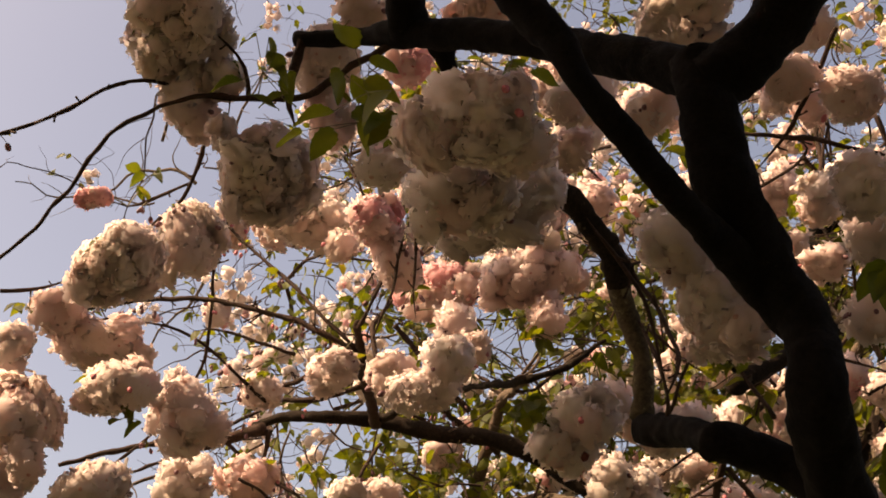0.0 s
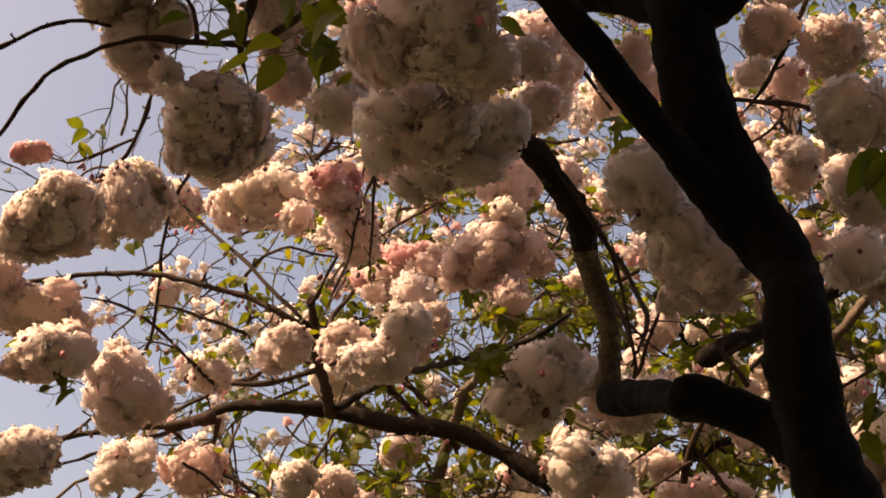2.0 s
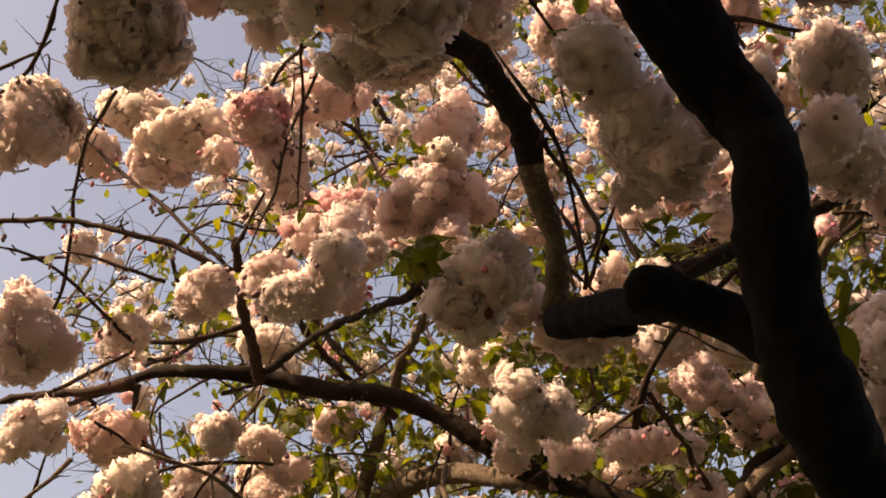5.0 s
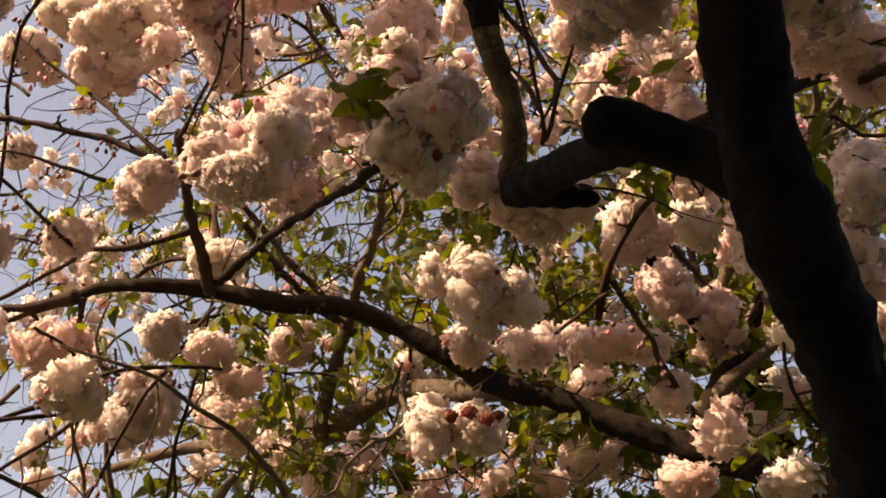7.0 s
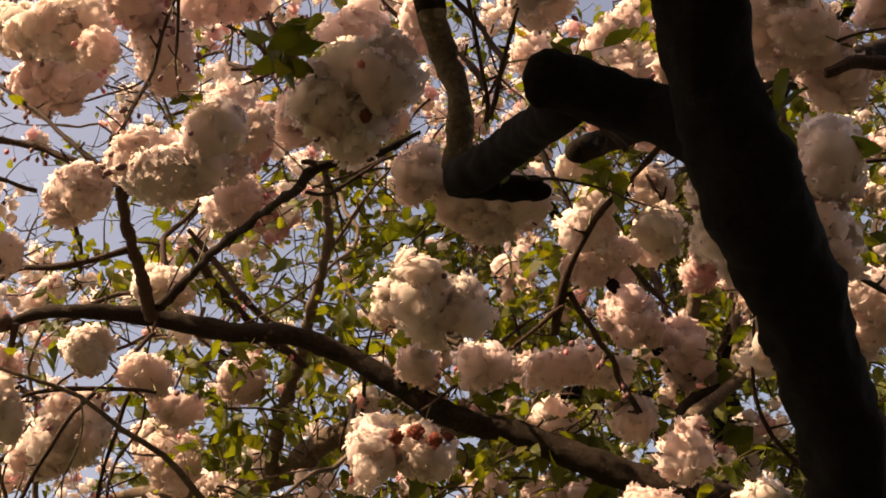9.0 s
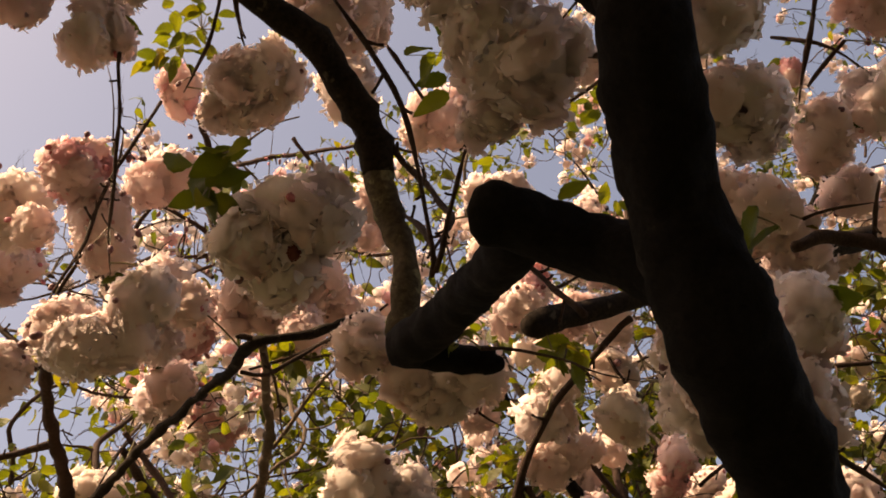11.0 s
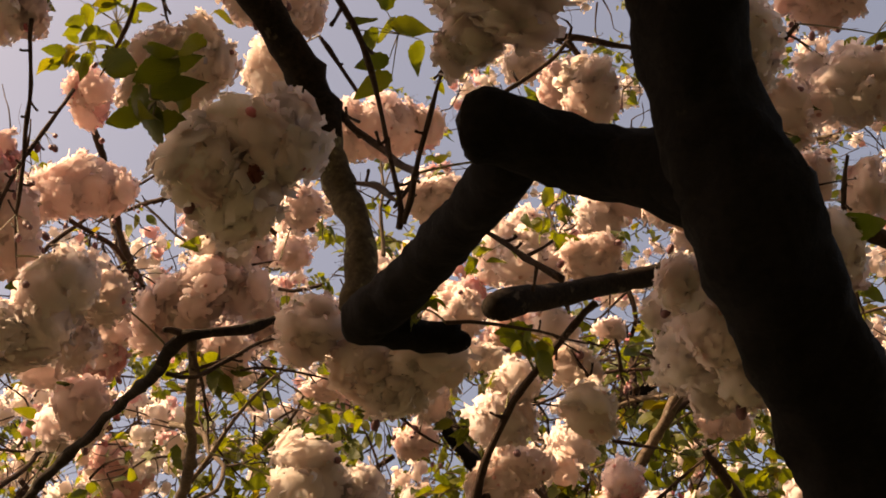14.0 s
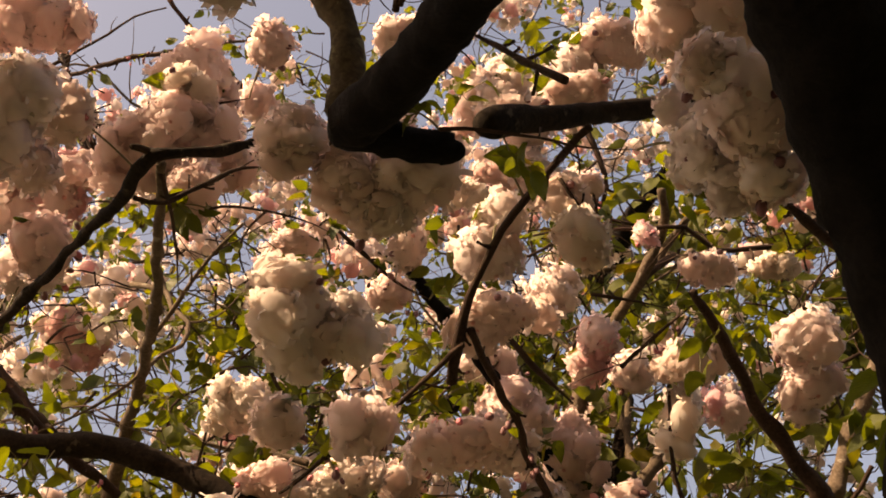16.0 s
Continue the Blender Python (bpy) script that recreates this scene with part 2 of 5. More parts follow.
def outward(v, f, keep=0.35):
    """Faces turned outwards, with normals between their own and the ball's."""
    g = []
    for q in f:
        n = np.cross(v[q[2]] - v[q[0]], v[q[-1]] - v[q[1]])
        g.append(q if n @ v[list(q)].mean(0) > 0 else tuple(reversed(q)))
    return g, unit((1 - keep) * unit(v) + keep * vertex_normals(v, g))


def petal(radius, r, cells):
    """A narrow ruffled petal on the outside of a double flower, its toothed tip lifted off."""
    th, turn = math.acos(r.uniform(-0.75, 1.0)), r.uniform(0, 6.28)
    way = r.normal(0, 0.5) + (math.pi if r.random() < 0.25 else 0)
    long, half = radius * r.uniform(0.42, 0.72), radius * r.uniform(0.13, 0.25)
    lift = r.uniform(0.02, 0.13) if r.random() < 0.7 else r.uniform(0.14, 0.36)
    d = np.array((math.sin(th) * math.cos(turn), math.sin(th) * math.sin(turn), math.cos(th)))
    e = np.array((-math.sin(turn), math.cos(turn), 0.0))
    n = np.cross(d, e)
    a = -math.cos(way) * n + math.sin(way) * e
    c = np.cross(d, a)
    ph = r.uniform(0, 6.28)
    v, uv = [], []
    for j in range(cells + 1):
        s = j / cells
        w = half * (0.5 + 0.6 * math.sin(math.pi * (0.1 + 0.6 * s)))
        for x in (-1.0, 0.0, 1.0):
            along = long * (s - 0.5) * (1 - (0.16 if x == 0 else r.uniform(-0.12, 0.2)) * (j == cells))
            q = unit(d * radius + a * along + c * x * w)
            v.append(q * radius * (0.97 + lift * s * s + 0.035 * s * math.sin(3 * x + ph) + 0.03 * (1 - abs(x))))
            uv.append((0.5 + x / 2, 0.4 + 0.6 * s))
    f = [(j * 3 + i, j * 3 + i + 1, (j + 1) * 3 + i + 1, (j + 1) * 3 + i) for j in range(cells) for i in range(2)]
    return np.array(v), f, np.array(uv)


def frill(radius, r):
    """A petal that stands out of the flower, with a ragged tip."""
    d = unit(r.normal(0, 1, 3) + np.array((0, 0, 0.35)))
    a = unit(d + r.normal(0, 0.42, 3))
    c = unit(np.cross(a, r.normal(0, 1, 3)))
    n = np.cross(a, c)
    long, half = radius * r.uniform(0.34, 0.62), radius * r.uniform(0.12, 0.24)
    curl = r.normal(0, 0.35)
    base = d * radius * 0.82
    v = [base - c * half * 0.5, base + c * half * 0.5]
    for x, up in ((-1.0, 0.55), (0.0, 0.62), (1.0, 0.55)):
        v.append(base + a * long * up + c * half * x + n * half * (0.35 * (1 - abs(x)) + curl * 0.4))
    for x, up in ((-0.75, r.uniform(0.85, 1.05)), (0.0, r.uniform(0.78, 0.95)), (0.75, r.uniform(0.85, 1.05))):
        v.append(base + a * long * up + c * half * x + n * half * (0.2 * (1 - abs(x)) + curl))
    uv = np.array([(0.3, 0.5), (0.7, 0.5), (0, 0.75), (0.5, 0.75), (1, 0.75), (0.1, 1), (0.5, 1), (0.9, 1)])
    return np.array(v), [(0, 1, 3), (0, 3, 2), (1, 4, 3), (2, 3, 6, 5), (3, 4, 7, 6)], uv


# rings and sides of the packed heart, outer petals, how finely each is divided, and petals that stand out
PETALS = {"fine": (8, 14, 60, 2, 22), "coarse": (6, 10, 30, 2, 20), "far": (3, 6, 5, 1, 7), "crown": (3, 5, 2, 1, 0)}


def blossom_piece(seed, level):
    """A double cherry flower about 5.5 cm across: a soft packed heart with ruffled outer petals, opening to +z."""
    r = np.random.default_rng(seed)
    b = Batch()
    rings, sides, count, cells, loose = PETALS[level]
    v, f, uv = ball(0.0212, rings, sides, r)
    g, nor = outward(v, f, 0.3)
    b.add(v, g, uv, 0, nor)
    for k in range(count):
        v, f, uv = petal(0.0222 if level != "far" else 0.0235, r, cells)
        if level in ("far", "crown"):
            mid = v.mean(0)
            v = mid + (v - mid) * 1.7
        g, nor = outward(v, f, 0.22)
        b.add(v, g, uv, 0, nor)
    for k in range(loose):
        v, f, uv = frill(0.0235, r)
        if level == "far":
            v = v * 1.08
        g, nor = outward(v, f, 0.25)
        b.add(v, g, uv, 0, nor)
    if level in ("fine", "coarse") and seed % 3 == 0:  # the eye of stamens
        v, f, uv = ball(0.0030 * r.uniform(0.7, 1.2), 4, 6, r)
        uv[:, 1] = 0.0
        g, nor = outward(v, f)
        b.add(v + np.array((0.003, 0.002, 0.0205)), g, uv, 0, nor)
    if level == "fine":
        v, f, uv = tube(np.array([(0, 0, -0.026, 0.0016), (0, 0, -0.018, 0.0042), (0, 0, -0.012, 0.0035)]), 6)
        b.add(v, f, uv, 1)
    return b


def data_of(b):
    return np.concatenate(b.v), b.f, np.concatenate(b.uv), np.concatenate(b.nor)


FINE = [blossom_piece(k, "fine") for k in range(5)]
FINE_DATA = [(*data_of(p), p.mi) for p in FINE]
COARSE_DATA = [data_of(blossom_piece(40 + k, "coarse")) for k in range(4)]
CROWN_DATA = [data_of(blossom_piece(90 + k, "crown")) for k in range(3)]
FAR_DATA = [data_of(blossom_piece(70 + k, "far")) for k in range(3)]


def leaf_piece(seed, coarse=False):
    """A serrate cherry leaf of unit length along +y, folded at the midrib, with a drooping tip."""
    r = np.random.default_rng(seed)
    v, uv = [], []
    n = 4 if coarse else 13
    bend, fold = r.uniform(0.1, 0.45), r.uniform(0.12, 0.4)
    xs = (-1, 0, 1) if coarse else (-1, -0.5, 0, 0.5, 1)
    for j in range(n + 1):
        s = j / n
        half = 0.25 * (math.sin(math.pi * s ** 0.75) ** 0.9 if 0 < s < 1 else 0.012) * (1 + (0.08 if j % 2 else -0.04))
        for x in xs:
            z = fold * abs(x) * half - bend * s * s + 0.03 * math.sin(7 * s + 2 * x + seed)
            v.append((x * half, s - 0.15 * bend * s * s - 0.03 * abs(x) * (j % 2), z))
            uv.append((0.5 + x / 2, s))
    w = len(xs)
    f = [(j * w + i, j * w + i + 1, (j + 1) * w + i + 1, (j + 1) * w + i) for j in range(n) for i in range(w - 1)]
    return np.array(v), f, np.array(uv)


LEAF_PIECES = [leaf_piece(k) for k in range(5)]
LEAF_COARSE = [leaf_piece(20 + k, True) for k in range(4)]
LEAF_MESH = [[mesh_from("leaf", v, f, [LEAF[t]], uv) for v, f, uv in LEAF_PIECES] for t in range(2)]
bud_v, bud_f, bud_uv = tube(np.array([(0, 0, 0, 0.0022), (0, 0, 0.004, 0.0052), (0, 0, 0.011, 0.0062), (0, 0, 0.017, 0.0035)]), 8)
BUD_MESH = mesh_from("bud", bud_v, bud_f, [BUD], bud_uv)
BUD_DARK_MESH = mesh_from("bud", bud_v, bud_f, [BUD_DARK], bud_uv)


def facing(way, spin):
    """A turn that lays +z along way, after a spin about it."""
    return Vector(way).to_track_quat("Z", "Y").to_matrix() @ Matrix.Rotation(spin, 3, "Z")


# ---- ground ----
gx = np.array([-2000, -60, -8, -3, 0, 3, 8, 60, 2000], float)
gv = [(x, y, 0.04 * noise.noise(Vector((x, y, 0)) * 0.7) if abs(x) < 50 and abs(y) < 50 else 0.0) for y in gx for x in gx]
gf = [(j * 9 + i, j * 9 + i + 1, (j + 1) * 9 + i + 1, (j + 1) * 9 + i) for j in range(8) for i in range(8)]
tagged(new("ground", mesh_from("ground", gv, gf, [EARTH])), "bare earth and short grass under the trees", "ground", kind="structure")

# ---- the cherry tree ----
BASE = Vector((1.02, 2.42, 0.0))
tree = tagged(new("cherry_tree"), "old dark-barked cherry tree in full cream-pink double bloom", "tree")
tree.location = BASE
AXES_OF_WOOD = []
UMBELS = []
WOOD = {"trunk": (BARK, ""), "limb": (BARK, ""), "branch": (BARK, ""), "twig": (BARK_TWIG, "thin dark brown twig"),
        "brown_limb": (BARK_BROWN, "limb with weathered brown bark"), "brown_branch": (BARK_BROWN, "branch with weathered brown bark"),
        "lichen_branch": (BARK_LICHEN, "branch with pale grey-green lichen"), "lit_limb": (BARK_SUNLIT, "smooth brown limb, paled to look sunlit"),
        "lit_branch": (BARK_SUNLIT, "smooth brown branch, paled to look sunlit")}


def wood(kind, *pts):
    """One limb or twig through rows of x, y, z and radius."""
    big = max(p[3] for p in pts)
    mat, label = WOOD[kind]
    if kind in ("branch", "limb") and big < 0.02:
        mat = BARK_TWIG
    step = 0.010 if big > 0.03 else 0.016 if big > 0.012 else 0.022
    rows = smooth_path(pts, step)
    rows[:, :3] -= np.array(BASE)
    r = rows[:, 3] * (0.74 if kind == "twig" else 1.0)
    sides = 26 if big > 0.03 else 14 if big > 0.012 else 7
    if kind == "twig":
        r[-4:] *= np.array((0.85, 0.65, 0.45, 0.3)) if len(r) > 6 else 1.0
    if big < 0.03:  # knots and a slightly crooked line
        seed = Vector(pts[0][:3]) * 9
        for i in range(len(rows)):
            s = Vector((i * 0.37, 0, 0)) + seed
            k = 1 + 0.26 * noise.noise(s * 2.3) + (0.3 if noise.noise(s * 1.1) > 0.4 else 0)
            if 0 < i < len(rows) - 1:
                rows[i, :3] += np.array(noise.noise_vector(s * 0.9)) * min(0.006, r[i] * 1.1) + np.array(noise.noise_vector(s * 0.25)) * 0.006
            rows[i, 3] = r[i] * k
    v, f, uv = tube(rows, sides, 0.34 if big > 0.03 else 0.3 if big > 0.012 else 0.4)
    AXES_OF_WOOD.append(rows[::3, :3])
    if kind in ("twig", "branch") and big < 0.014:
        q = np.random.default_rng(len(AXES_OF_WOOD))
        for k in range(4, len(rows) - 1, 4):
            at = rows[k, :3] + np.array(BASE)
            if q.random() < 0.55 and (at[0] < 0.1 or at[1] > 2.6):
                UMBELS.append(at)
    if big < 0.014:  # short spurs with scars, all along
        b = Batch()
        b.add(v, f, uv)
        q = np.random.default_rng(int(abs(pts[0][0]) * 1000) + len(rows))
        for i in range(2, len(rows) - 1):
            if q.random() < 0.42:
                way = unit(q.normal(0, 1, 3) + np.array((0, 0, -0.2)))
                a, long = rows[i, :3], q.uniform(0.006, 0.024) * (2.2 if q.random() < 0.15 else 1)
                k = rows[i, 3]
                b.add(*tube(np.array([(*a, k * 0.7), (*(a + way * (k + long * 0.6)), min(0.002, k * 0.55)), (*(a + way * (k + long) + np.array((0, 0, 0.003))), min(0.0028, k * 0.7))]), 5))
        v, f, uv = np.concatenate(b.v), b.f, np.concatenate(b.uv)
    return part({"lichen_branch": "branch", "lit_limb": "limb", "lit_branch": "branch", "brown_limb": "limb", "brown_branch": "branch"}.get(kind, kind), mesh_from(kind, v, f, [mat], uv), tree, label)


def stalk_rows(a, b, r0, r1, sag=0.02):
    """A hanging stalk from a to b."""
    a, b = np.asarray(a, float), np.asarray(b, float)
    m = (a + b) / 2 + np.array((0, 0, sag))
    s = np.linspace(0, 1, 6)[:, None]
    p = (1 - s) ** 2 * a + 2 * s * (1 - s) * m + s**2 * b
    return np.hstack([p, r0 + (r1 - r0) * s])


def nearest_wood(p):
    best, where = 9.0, None
    for axis in AXES_OF_WOOD:
        d = np.linalg.norm(axis - p, axis=1)
        k = int(d.argmin())
        if d[k] < best:
            best, where = d[k], axis[k]
    return best, where


def leaf_at(parent, origin, way, size, tone, r):
    """A leaf as a part of its own, its tip pointing along way."""
    q = Vector(way).to_track_quat("Y", "Z").to_matrix() @ Matrix.Rotation(r.uniform(-0.7, 0.7), 3, "Y")
    m = Matrix.Translation(Vector(origin)) @ q.to_4x4() @ Matrix.Scale(size, 4)
    return part("leaf", LEAF_MESH[tone][int(r.integers(5))], parent, m=m)


def shell(n, rx, ry, r):
    """n points spread over an uneven ellipsoid, with the ways out of it."""
    k = np.arange(n) + 0.5
    z = 1 - 2 * k / n
    a = k * 2.39996 + r.uniform(0, 6.28)
    h = np.sqrt(1 - z * z)
    u = np.stack([h * np.cos(a), h * np.sin(a), z], 1) + r.normal(0, 0.13, (n, 3))
    u /= np.linalg.norm(u, axis=1)[:, None]
    size = np.array((rx, (rx + ry) / 2, ry))
    seed = Vector(r.uniform(0, 50, 3))
    lump = np.array([1 + 0.7 * noise.noise(Vector(q) * 1.4 + seed) for q in u])[:, None]
    p = u * size * lump * r.uniform(0.84, 1.1, (n, 1))
    w = u / size
    return p, w / np.linalg.norm(w, axis=1)[:, None]


CLUSTERS = 0
FLAT = np.array((1.42, 1.42, 0.80))


def cluster(x, y, z, rx, ry, tint, leaves, buds):
    """A round head of double flowers hanging on stalks from the nearest wood."""
    global CLUSTERS
    CLUSTERS += 1
    r = np.random.default_rng(100 + CLUSTERS)
    p = np.array((x, y, z)) - np.array(BASE)
    near = y < 2.12 and z < 3.6
    small = min(1.0, max(0.6, min(rx, ry) / 0.054))  # small heads carry smaller, half-open flowers
    cx, cy = max(0.012, 0.94 * rx - 0.027 * small), max(0.011, 0.94 * ry - 0.027 * small)
    area = 4 * math.pi * ((cx * cx + 2 * cx * cy) / 3)
    n = int(min(70, max(7, area / (0.0019 * small**2))))
    pts, ways = shell(n, cx, cy, r)
    lone = rx < 0.02
    if lone:  # a single flower
        pts, ways = pts[:1] * 0, np.array([(0.1, -0.8, -0.6)])
    if not lone:  # loose flowers round the head, and a slant of its own
        extra = 1 + int(n * r.uniform(0.08, 0.28))
        u = unit(r.normal(0, 1, (extra, 3)) * np.array((1, 1, 0.7)) - np.array((0, 0, 0.4)))
        pts = np.vstack([pts, u * np.array((cx, (cx + cy) / 2, cy)) * r.uniform(1.08, 1.42, (extra, 1))])
        ways = np.vstack([ways, u])
        lean = np.eye(3) + r.normal(0, 0.17, (3, 3))
        pts = pts @ lean.T
    gap, root = nearest_wood(p)
    b = Batch()
    top = p + np.array((0, 0, cy * 0.9))
    if lone:
        b.add(*tube(stalk_rows((0, 0.01, 0.01), (0, 0, 0), 0.001, 0.001, 0.0), 4))
    elif root is not None and gap < 0.13:
        b.add(*tube(stalk_rows(root - p, np.array((0, 0, cy * 0.5)), 0.0018, 0.0014, 0.02), 6))
    else:
        b.add(*tube(stalk_rows((0.01, 0.02, cy * 1.4), (0, 0, cy * 0.4), 0.002, 0.0016), 6))
    for q in pts[:: 2 if near else 4]:
        b.add(*tube(stalk_rows((0, 0, cy * 0.5), q * 0.86, 0.0009, 0.0008, 0.006), 4, cap=False))
    if not lone:  # the packed petals inside the head
        v, f, uv = ball(1.0, 10, 14, r)
        g, nor = outward(v, f, 0.2)
        b.add(v * np.array((cx, (cx + cy) / 2, cy / 0.86)) * 0.8 + unit(v) * 0.010 * small, g, uv, 1, nor)
        b.v[-1] = b.v[-1] @ lean.T
    names = ("cream-white", "pale blush-pink", "deep pink, partly opened", "single dark red")
    tone_label = f"round {names[tint]} double blossom head on thin stalks"
    if near:
        ob = part("blossom_head", b.mesh("blossom_head", [STALK, PETAL[tint]]), tree, tone_label, Matrix.Translation(Vector(p)))
        for q, w in zip(pts, ways):
            turn = np.array(facing(w + r.normal(0, 0.28, 3), r.uniform(0, 6.28)))
            v, f, uv, nor, mi = FINE_DATA[int(r.integers(5))]
            v = v * FLAT * (rx / 0.03 if lone else small * r.uniform(0.92, 1.32))
            out_way = unit((v @ turn.T + q) / np.array((cx, (cx + cy) / 2, cy)) ** 2)
            t = tint if lone or r.random() > (0.5 if tint == 2 else 0.1) else (1 if tint else int(r.integers(1, 2)))
            me = mesh_from("blossom", v, f, [PETAL[t], CALYX], uv, mi, normals=unit(0.3 * nor + 0.7 * (out_way @ turn)))
            part("blossom", me, ob, m=Matrix.Translation(Vector(q)) @ Matrix(turn.tolist()).to_4x4())
    else:
        for q, w in zip(pts, ways):
            turn = np.array(facing(w + r.normal(0, 0.28, 3), r.uniform(0, 6.28)))
            v, f, uv, nor = COARSE_DATA[int(r.integers(4))]
            v = (v * FLAT) @ (turn * (rx / 0.03 if lone else small * r.uniform(0.92, 1.32))).T + q
            out_way = unit(v / np.array((cx, (cx + cy) / 2, cy)) ** 2)
            b.add(v, f, uv, 1 if r.random() > (0.5 if tint == 2 else 0.12) else 2, unit(0.5 * nor @ turn.T + 0.5 * out_way))
        ob = part("blossom_head", b.mesh("blossom_head", [STALK, PETAL[tint], PETAL[1]]), tree, tone_label, Matrix.Translation(Vector(p)))
    for k in range(leaves):
        a = r.uniform(0, 6.28)
        o = np.array((math.cos(a) * cx * 0.5, math.sin(a) * cx * 0.5, cy * 0.85))
        leaf_at(ob, o, (math.cos(a), math.sin(a), r.uniform(-0.9, 0.3)), r.uniform(0.05, 0.075), int(r.integers(2)), r)
    for k in range(buds):
        a = r.uniform(0, 6.28)
        o = np.array((math.cos(a) * cx * 1.25, math.sin(a) * cx * 1.25, -cy * r.uniform(-0.3, 1.0)))
        m = Matrix.Translation(Vector(o)) @ facing((math.cos(a), math.sin(a), -1.4), 0).to_4x4()
        part("bud", BUD_MESH, ob, m=m)
    for k in range(0 if lone else int(r.integers(0, 4))):  # small dark bracts and late buds at the rim
        a = r.uniform(0, 6.28)
        o = np.array((math.cos(a) * cx * 1.3, math.sin(a) * cx * 1.3, cy * r.uniform(-0.9, 0.9)))
        m = Matrix.Translation(Vector(o)) @ facing((math.cos(a), math.sin(a), -0.8), 0).to_4x4() @ Matrix.Scale(r.uniform(0.7, 1.25), 4)
        part("bud", BUD_DARK_MESH, ob, m=m)
    return ob


def umbel(at, r):
    """A few closed buds that hang on long stalks from a spur, some with a small leaf."""
    b, ends = Batch(), []
    for k in range(int(r.integers(2, 6))):
        a = r.uniform(0, 6.28)
        end = np.array((math.cos(a) * r.uniform(0.006, 0.028), math.sin(a) * r.uniform(0.006, 0.028), -r.uniform(0.012, 0.045)))
        b.add(*tube(stalk_rows((0, 0, 0), end, 0.0009, 0.0007, 0.006), 4, cap=False))
        ends.append(end)
    ob = part("stalk", b.mesh("stalk", [STALK]), tree, "thin stalk with hanging dark red buds", Matrix.Translation(Vector(at - np.array(BASE))))
    dark = r.random() < 0.85
    for end in ends:
        m = Matrix.Translation(Vector(end)) @ facing(unit(end + np.array((0, 0, -0.02))), 0).to_4x4() @ Matrix.Scale(r.uniform(0.6, 1.05), 4)
        part("bud", BUD_DARK_MESH if dark else BUD_MESH, ob, m=m)
    if r.random() < 0.5:
        leaf_at(ob, (0, 0, 0), r.normal(0, 1, 3) + np.array((0, 0, -0.3)), r.uniform(0.025, 0.05), 1, r)


SPRAYS = 0


def spray(x, y, z, n, size, tone):
    """A tuft of serrate leaves on short stalks."""
    global SPRAYS
    SPRAYS += 1
    r = np.random.default_rng(900 + SPRAYS)
    n, size = int(n * 1.5) + 1, size * 0.86
    p = np.array((x, y, z)) - np.array(BASE)
    gap, root = nearest_wood(p)
    b = Batch()
    start = root - p if gap < 0.25 else np.array((0.0, 0.03, 0.03))
    b.add(*tube(stalk_rows(start, (0, 0, 0), 0.0018, 0.0012, 0.01), 6))
    ways = []
    for k in range(n):
        a = r.uniform(0, 6.28)
        w = np.array((math.cos(a), math.sin(a) * 0.8, r.uniform(-0.9, 0.35)))
        o = r.normal(0, 0.3 * size * math.sqrt(n / 3), 3) * np.array((1, 1, 0.7))
        b.add(*tube(stalk_rows((0, 0, 0), o, 0.0012, 0.0008, 0.004), 4, cap=False))
        ways.append((o, w))
    ob = part("leaf_spray", b.mesh("leaf_spray", [STALK]), tree, "tuft of fresh green serrate leaves" if tone == 0 else "tuft of yellow-green young leaves", Matrix.Translation(Vector(p)))
    for o, w in ways:
        leaf_at(ob, o, w, size * r.uniform(0.75, 1.15), tone if r.random() > 0.2 else 1 - tone, r)
    return ob


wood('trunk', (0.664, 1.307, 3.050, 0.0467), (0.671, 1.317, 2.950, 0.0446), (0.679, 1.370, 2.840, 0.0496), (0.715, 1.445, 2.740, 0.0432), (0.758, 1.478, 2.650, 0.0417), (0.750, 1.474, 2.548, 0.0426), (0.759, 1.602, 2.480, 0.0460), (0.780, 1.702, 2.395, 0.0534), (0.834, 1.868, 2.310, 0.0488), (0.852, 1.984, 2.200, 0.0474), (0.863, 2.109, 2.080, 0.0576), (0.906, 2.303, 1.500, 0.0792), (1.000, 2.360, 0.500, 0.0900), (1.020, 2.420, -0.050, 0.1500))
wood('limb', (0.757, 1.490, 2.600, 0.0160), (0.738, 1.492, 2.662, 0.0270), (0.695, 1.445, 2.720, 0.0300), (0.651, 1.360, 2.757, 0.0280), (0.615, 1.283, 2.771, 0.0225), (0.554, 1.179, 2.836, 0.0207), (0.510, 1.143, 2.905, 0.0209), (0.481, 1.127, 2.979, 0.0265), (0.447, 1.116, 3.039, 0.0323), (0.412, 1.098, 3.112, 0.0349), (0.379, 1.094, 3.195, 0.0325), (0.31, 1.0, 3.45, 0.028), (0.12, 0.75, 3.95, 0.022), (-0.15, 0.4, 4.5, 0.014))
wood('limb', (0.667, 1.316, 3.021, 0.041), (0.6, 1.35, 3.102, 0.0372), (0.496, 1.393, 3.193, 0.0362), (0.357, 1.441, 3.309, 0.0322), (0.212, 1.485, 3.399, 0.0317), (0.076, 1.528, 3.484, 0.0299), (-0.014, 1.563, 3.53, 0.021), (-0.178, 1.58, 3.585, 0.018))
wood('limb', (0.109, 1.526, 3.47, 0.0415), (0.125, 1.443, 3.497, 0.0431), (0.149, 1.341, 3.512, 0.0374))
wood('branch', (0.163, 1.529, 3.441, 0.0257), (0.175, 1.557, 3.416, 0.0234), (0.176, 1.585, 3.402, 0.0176))
